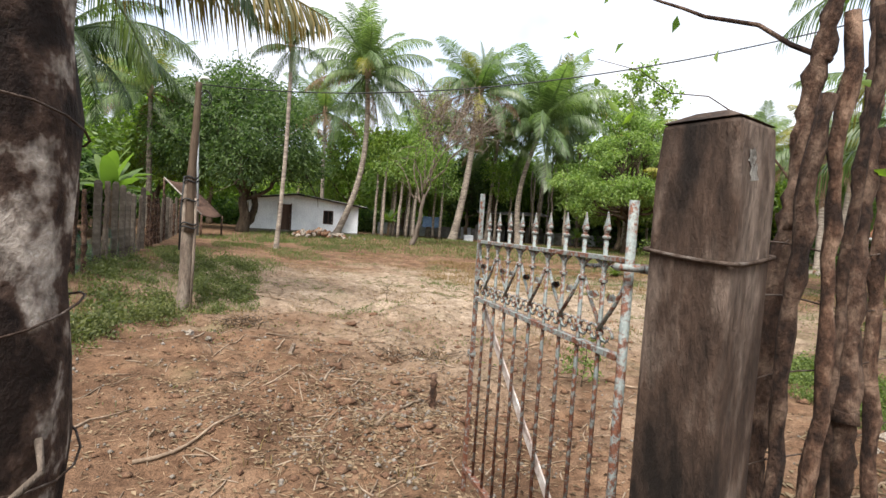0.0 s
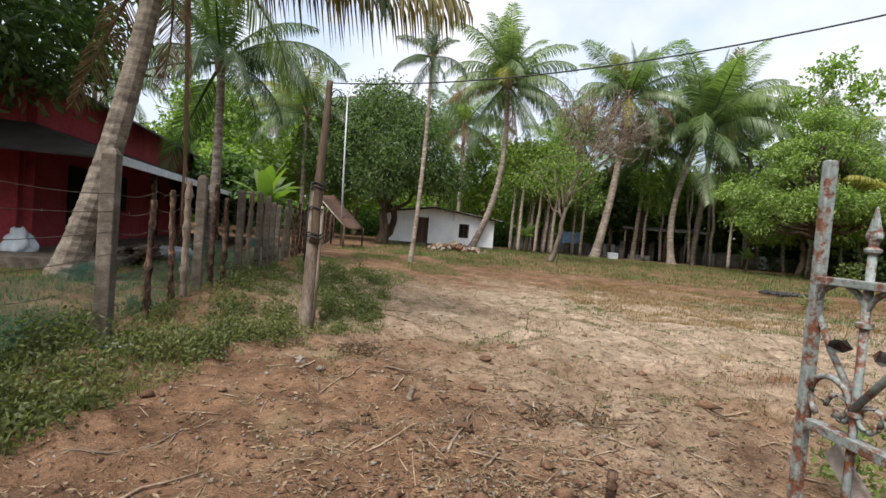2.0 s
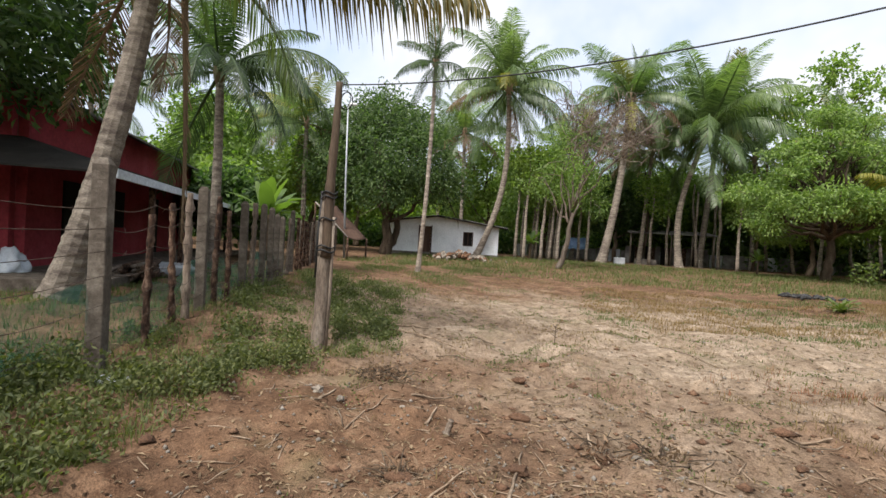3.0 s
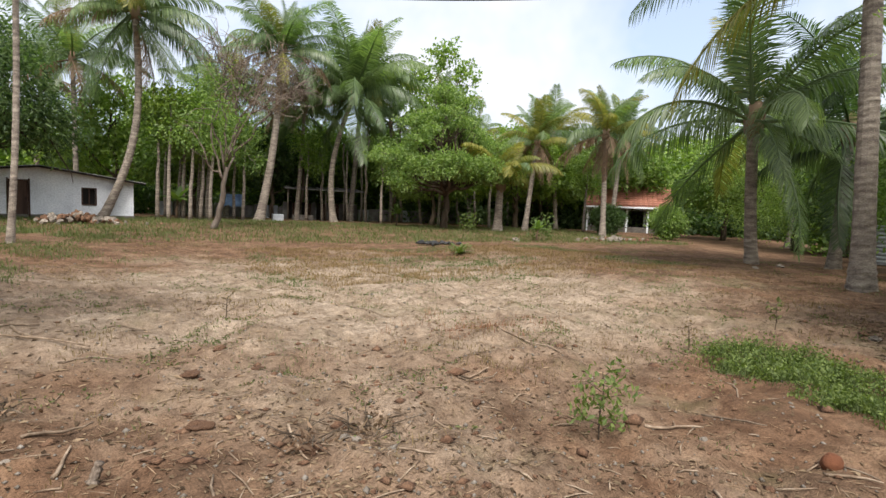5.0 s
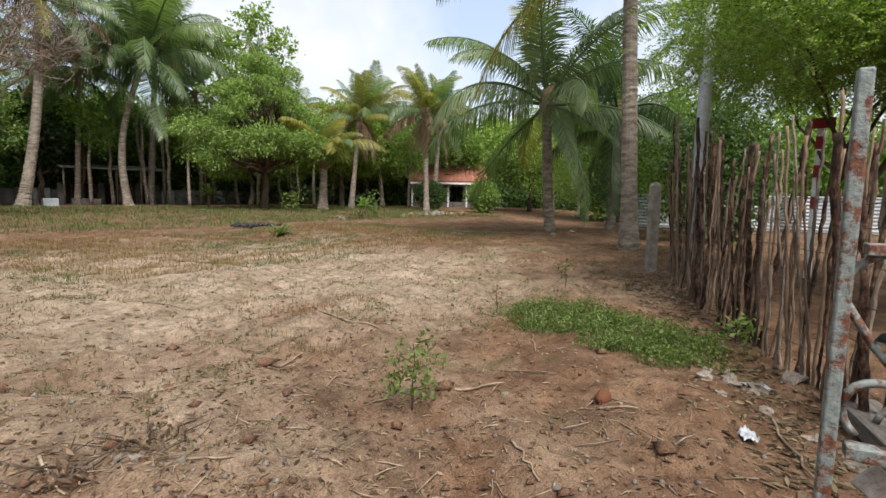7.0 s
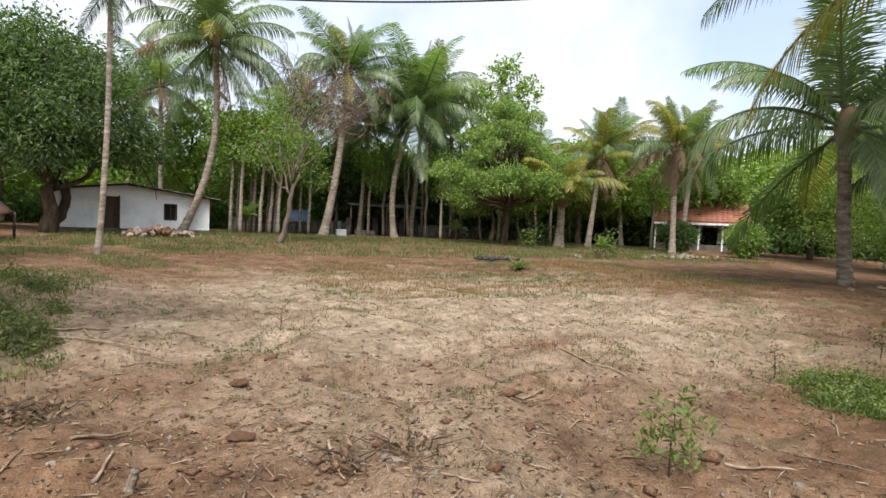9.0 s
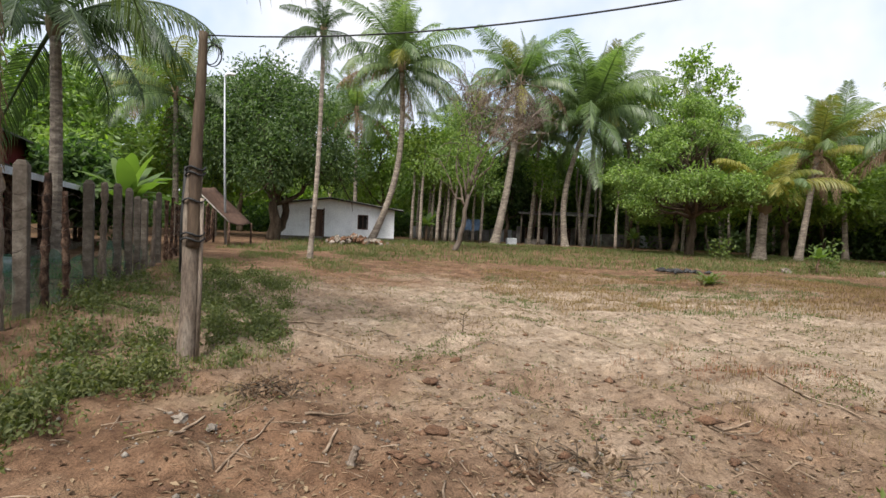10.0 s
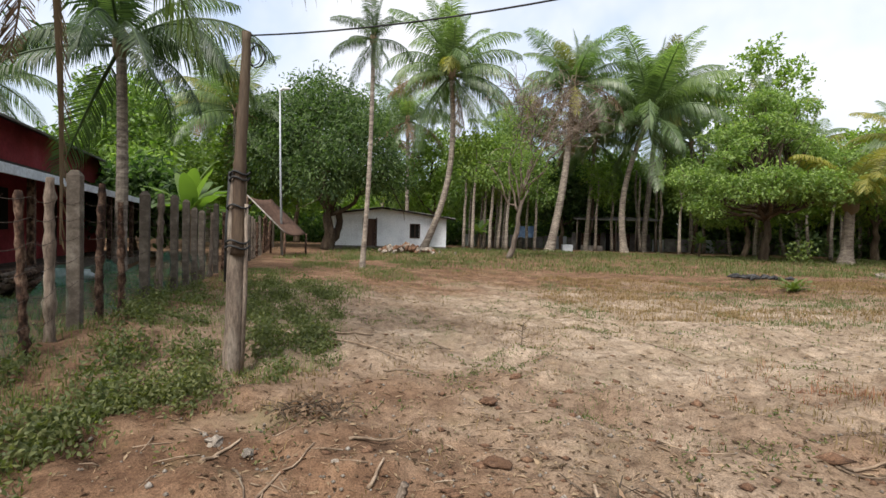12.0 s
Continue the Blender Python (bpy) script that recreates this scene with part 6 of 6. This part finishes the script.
sapling(1.67, 5.26, 0.52, 81, "small leafy sapling growing in the bare soil", M_patch, 0.062, 230, 0.15, 0.12)
sapling(5.17, 4.12, 0.22, 82, "small dark green weed at the foot of the fence", M_green, 0.09, 70, 0.12, 0.2)
sapling(4.5, 6.92, 0.38, 83, "thin weed with few leaves", M_drygrass, 0.05, 40, 0.08)
sapling(5.9, 6.76, 0.36, 84, "thin upright weed with few leaves", M_weed, 0.07, 30, 0.08)
sapling(-1.0, 9.6, 0.35, 85, "thin dry weed in the sand", M_drygrass, 0.04, 40, 0.12)
sapling(14.3, 24.9, 1.3, 86, "tall green weed at the yard's edge", M_patch, 0.2, 160, 0.4, 0.15)
sapling(12.6, 30.5, 1.1, 87, "leafy young plant at the foot of a palm", M_patch, 0.22, 140, 0.4, 0.15)
agave = thing("spider_lily", Matrix.Translation((6.5, 18.4, gz(6.5, 18.4))), "clump of long arching strap leaves", "plant")
for i in range(22):
    b_ = blade_mesh(600 + i, 0.65, 0.07, 75 - 2.2 * i, 70)
    b_.materials[0] = M_grass
    part("leaf", b_, agave, Matrix.Rotation(i * 2.4, 4, "Z"))


def scatter_leaves(name, x, y, height, per, leaf, wide, spread, material, label, seed, kind="weeds"):
    q = np.random.default_rng(seed)
    n = len(x)
    cx = np.repeat(x, per) + q.normal(size=n * per) * spread
    cy = np.repeat(y, per) + q.normal(size=n * per) * spread
    hh = np.repeat(height * q.uniform(0.4, 1.2, n), per) * q.uniform(0.05, 1, n * per)
    c = np.stack([cx, cy, top_of(cx, cy) + hh], 1)
    v, f = leaf_cloud(c, np.tile([0, 0, 0.5], (n * per, 1)), leaf, wide, q, 0.1)
    tagged(new(name, mesh_np(name, v, f, material)), label, kind, kind="stuff")


def scatter_blades(name, x, y, height, per, spread, wide, material, label, seed):
    q = np.random.default_rng(seed)
    n = len(x) * per
    bx = np.repeat(x, per) + q.normal(size=n) * spread
    by = np.repeat(y, per) + q.normal(size=n) * spread
    bz = top_of(bx, by) - 0.005
    h = np.repeat(height * q.uniform(0.5, 1.2, len(x)), per) * q.uniform(0.4, 1.0, n)
    a = q.uniform(0, 6.28, n)
    ln = q.uniform(0.2, 0.9, n) * h
    w = wide * q.uniform(0.6, 1.2, n)
    base = np.stack([bx, by, bz], 1)
    side = np.stack([-np.sin(a), np.cos(a), np.zeros(n)], 1) * w[:, None] / 2
    out = np.stack([np.cos(a) * ln, np.sin(a) * ln, h], 1)
    mid = base + out * np.array([0.35, 0.35, 0.6])
    v = np.stack([base - side, base + side, mid + side * 0.8, mid - side * 0.8, base + out], 1).reshape(-1, 3)
    i = np.arange(n)[:, None] * 5
    f = np.concatenate([i + np.array([[0, 1, 2]]), i + np.array([[0, 2, 3]]), i + np.array([[3, 2, 4]])])
    tagged(new(name, mesh_np(name, v, f, material)), label, "grass", kind="stuff")


q = np.random.default_rng(5)
wy = q.uniform(2.6, 14.0, 3400)
edge = np.interp(wy, (2.6, 3.8, 5.0, 6.3, 6.8, 7.2, 8.5, 10, 14), (-3.4, -3.5, -3.65, -4.0, -3.9, -3.3, -3.1, -3.6, -5.2))
inner = np.array([fence_x(v) for v in wy]) - 0.4
wx = inner + (edge - inner) * q.uniform(0, 1, len(wy)) ** 0.8
clump = np.sin(wx * 3.1 + 1) * np.sin(wy * 2.3) + 0.5 * np.sin(wx * 7 + wy * 5)
keep = (clump + q.normal(size=len(wy)) * 0.4 > 0.3)
scatter_leaves("weeds", wx[keep], wy[keep], 0.16, 13, 0.055, 0.03, 0.06, M_weed, "low leafy weeds along the fence", 51)
k2 = (clump > 0.6) & (wx < edge - 0.2)
scatter_leaves("tall_weeds", wx[k2], wy[k2], 0.32, 20, 0.055, 0.03, 0.09, M_weed, "knee-high leafy weeds along the fence", 52)
wx3, wy3 = np.concatenate([-4.05 + q.normal(size=60) * 0.25, -3.95 + q.normal(size=50) * 0.2, -4.1 + q.normal(size=40) * 0.2]), np.concatenate([4.2 + q.normal(size=60) * 0.45, 6.7 + q.normal(size=50) * 0.25, 5.5 + q.normal(size=40) * 0.3])
scatter_leaves("bushy_weeds", wx3, wy3, 0.28, 36, 0.05, 0.027, 0.10, M_weed, "bushy green weeds", 53)
scatter_blades("verge_grass", wx[::2], wy[::2], 0.14, 8, 0.07, 0.007, M_grass, "short grass among the weeds", 54)
# flat little weeds sown over the trodden part
fx, fy_ = q.uniform(-4, 9, 900), q.uniform(5.5, 15, 900)
fk = np.sin(fx * 1.7 + 0.6) * np.sin(fy_ * 1.3) + 0.7 * np.sin(fx * 3.9 - fy_ * 2.1) > 0.35
scatter_leaves("flat_weeds", fx[fk], fy_[fk], 0.05, 16, 0.04, 0.018, 0.09, M_weed, "small flat weeds in the trodden soil", 65)
scatter_blades("straw_tufts", fx[~fk][::2], fy_[~fk][::2], 0.06, 12, 0.10, 0.006, M_drygrass, "short pale straw in the trodden soil", 66)
# grass patch by the sapling
gu, gv_ = q.uniform(-1, 1, 4200), q.uniform(-1, 1, 4200)
ins = gu ** 2 + gv_ ** 2 + 0.25 * np.sin(gu * 9) * np.sin(gv_ * 7) < 1
gu, gv_ = gu[ins], gv_[ins]
px_, py_ = 4.6 + gu * 0.55 + 0.12 * np.sin(gv_ * 5), 5.4 + gu * 0.45 + gv_ * 1.25
thin = q.uniform(size=len(px_)) < 0.35 + 0.65 * (np.sin(px_ * 8 + 1) * np.sin(py_ * 6) > -0.2)
px_, py_ = px_[thin] + q.normal(size=thin.sum()) * 0.14, py_[thin] + q.normal(size=thin.sum()) * 0.2
scatter_blades("grass_patch", px_[::3], py_[::3], 0.16, 8, 0.05, 0.006, M_grass, "bright green patch of grass", 55)
scatter_leaves("patch_weeds", px_[::3], py_[::3], 0.17, 12, 0.04, 0.024, 0.06, M_patch, "small leaves in the grass patch", 56)
# thin tufts all over the yard
tx, ty = q.uniform(-9, 17, 9000), q.uniform(2.8, 34, 9000)
f1 = np.sin(tx * 1.1 + 2) * np.sin(ty * 0.9 + 1) + 0.6 * np.sin(tx * 2.7 + ty * 1.9)
near_ok = (ty > 6.5) | (q.uniform(size=len(tx)) < 0.12)
wantg = (f1 > 0.55) & near_ok & (np.array([fence_x(v) for v in ty]) + 0.1 < tx)
scatter_blades("grass_tufts", tx[wantg], ty[wantg], 0.07, 14, 0.12, 0.008, M_grass, "thin tufts of short grass in the sand", 57)
wantd = (f1 < -0.35) & near_ok & (np.array([fence_x(v) for v in ty]) + 0.1 < tx)
scatter_blades("dry_tufts", tx[wantd], ty[wantd], 0.09, 14, 0.12, 0.008, M_drygrass, "withered yellow grass tufts", 58)
bx_, by_ = q.uniform(-0.5, 12, 2600), q.uniform(12.5, 21, 2600)
kk = np.sin(bx_ * 0.9) + np.sin(by_ * 1.3 + bx_ * 0.4) > -0.3
scatter_blades("dry_grass_band", bx_[kk], by_[kk], 0.13, 12, 0.11, 0.011, M_drygrass, "band of thin dry grass across the yard", 59)
scatter_blades("green_grass_band", bx_[~kk], by_[~kk], 0.1, 12, 0.12, 0.011, M_grass, "green grass showing between the dry tufts", 60)
ex, ey = q.uniform(-12, 24, 4200), q.uniform(23, 38, 4200)
scatter_blades("edge_grass", ex, ey, 0.22, 10, 0.22, 0.02, M_grass, "grass along the far edge of the yard", 61)
lx, ly = q.uniform(-10.5, -3.5, 3200), q.uniform(10, 27, 3200)
lx, ly = lx[np.sin(lx * 2) + np.sin(ly * 1.4 + lx) > 0.1], ly[np.sin(lx * 2) + np.sin(ly * 1.4 + lx) > 0.1]
okl = lx > np.array([fence_x(v) for v in ly]) + 0.1
scatter_blades("left_grass", lx[okl], ly[okl], 0.13, 12, 0.15, 0.012, M_grass, "green grass between the pole and the fence", 62)
rx_, ry_ = 2.2 + q.normal(size=50) * 0.55, 8.5 + q.normal(size=50) * 0.35
scatter_blades("russet_grass", rx_, ry_, 0.13, 9, 0.07, 0.007, leaf_mat("russet_blade", (0.16, 0.075, 0.045), (0.28, 0.15, 0.09), (1, 0.9, 0.8), 0.8, 0.1), "reddish dry grass", 63)
ox, oy = q.uniform(-12, -4.6, 2600), q.uniform(2.5, 16, 2600)
oko = ox < np.array([fence_x(v) for v in oy]) - 0.1
scatter_blades("outer_grass", ox[oko], oy[oko], 0.14, 10, 0.14, 0.01, M_grass, "grass behind the fence by the red house", 64)

# ---- litter ----
def litter(name, n, leaf, wide, seed, spread, material, label):
    r = np.random.default_rng(seed)
    x, y = spread(r, n)
    c = np.stack([x, y, top_of(x, y) + 0.006], 1)
    d = np.stack([np.cos(t_ := r.uniform(0, 6.28, n)), np.sin(t_), r.normal(size=n) * 0.12], 1)
    s_ = np.stack([-np.sin(t_), np.cos(t_), r.normal(size=n) * 0.25], 1)
    L, W = (leaf * r.uniform(0.4, 1.4, n))[:, None], (wide * r.uniform(0.5, 1.3, n))[:, None]
    up = np.array([0, 0, 1.0])
    v = np.stack([c - d * L / 2, c + s_ * W / 2 + up * W * 0.25, c + d * L / 2, c - s_ * W / 2 + up * W * 0.25], 1).reshape(-1, 3)
    i = np.arange(n)[:, None] * 4
    f = np.concatenate([i + np.array([[0, 1, 2]]), i + np.array([[0, 2, 3]])])
    tagged(new(name, mesh_np(name, v, f, material)), label, "litter", kind="stuff")


def near_gate(r, n):
    a, d = r.uniform(-3.14, 3.14, n), np.abs(r.normal(size=n)) * 3.0
    return -0.3 + d * np.sin(a), 4.0 + d * np.cos(a)


litter("leaf_litter", 9000, 0.055, 0.022, 91, near_gate, M_litter, "dead leaves and splinters strewn over the soil")
litter("straw_litter", 9000, 0.12, 0.006, 92, near_gate, M_litter, "dry straw and fine twigs strewn over the soil")
litter("far_litter", 11000, 0.09, 0.026, 93, lambda r, n: (r.uniform(-6, 14, n), r.uniform(6, 26, n)), M_litter, "dead leaves scattered over the yard")
litter("fence_litter", 2200, 0.09, 0.03, 94, lambda r, n: (lambda u: (np.interp(u, rl, [p[0] for p in RF]) + r.normal(size=n) * 0.35 - 0.25, np.interp(u, rl, [p[1] for p in RF]) + r.normal(size=n) * 0.35 + 0.3))(r.uniform(1.5, rl[-1], n)), M_litter, "dead leaves gathered along the stake fence")
r = np.random.default_rng(95)
n = 4200
px_, py_ = near_gate(r, n)
px_[: n // 3], py_[: n // 3] = r.uniform(-5, 10, n // 3), r.uniform(5, 20, n // 3)
k = np.abs(r.normal(size=n)) * 0.008 + 0.005
oct_ = np.array([(1, 0, 0), (-1, 0, 0), (0, 1, 0), (0, -1, 0), (0, 0, 0.8), (0, 0, -0.8)])
v = np.stack([px_, py_, top_of(px_, py_) + k * 0.3], 1)[:, None, :] + oct_[None] * k[:, None, None] * r.uniform(0.6, 1.4, (n, 6, 1))
ft = np.array([(0, 2, 4), (2, 1, 4), (1, 3, 4), (3, 0, 4), (2, 0, 5), (1, 2, 5), (3, 1, 5), (0, 3, 5)])
f = (np.arange(n)[:, None, None] * 6 + ft[None]).reshape(-1, 3)
tagged(new("pebbles", mesh_np("pebbles", v.reshape(-1, 3), f, M_stone)), "small pale pebbles and crumbs of soil", "pebbles", kind="stuff")
# soil lumps turned up round the gateway
r = np.random.default_rng(96)
n = 1800
px_, py_ = near_gate(r, n)
k = np.abs(r.normal(size=n)) ** 1.5 * 0.014 + 0.007
v = np.stack([px_, py_, top_of(px_, py_) + k * 0.2], 1)[:, None, :] + (oct_ * np.array([1.2, 1.0, 0.75]))[None] * k[:, None, None] * r.uniform(0.55, 1.45, (n, 6, 1))
f = (np.arange(n)[:, None, None] * 6 + ft[None]).reshape(-1, 3)
tagged(new("soil_lumps", mesh_np("soil_lumps", v.reshape(-1, 3), f, M_clod, True)), "loose lumps of turned reddish soil", "soil", kind="stuff")
segs = []
tx, ty = near_gate(r, 420)
for x, y in zip(tx, ty):
    L, th = float(r.uniform(0.06, 0.3)), float(r.uniform(0, 6.28))
    x1, y1 = x + L * math.cos(th), y + L * math.sin(th)
    z0, z1 = tz(x, y), tz(x1, y1)
    segs.append(([(x, y, z0 + 0.006), ((x + x1) / 2 + r.normal() * 0.01, (y + y1) / 2 + r.normal() * 0.01, (z0 + z1) / 2 + 0.012), (x1, y1, z1 + 0.006)], (0.0055, 0.005, 0.003)))
tagged(new("twig_litter", tubes_mesh("twig_litter", segs, M_twig, 5)), "broken dry twigs strewn over the soil", "twigs", kind="stuff")
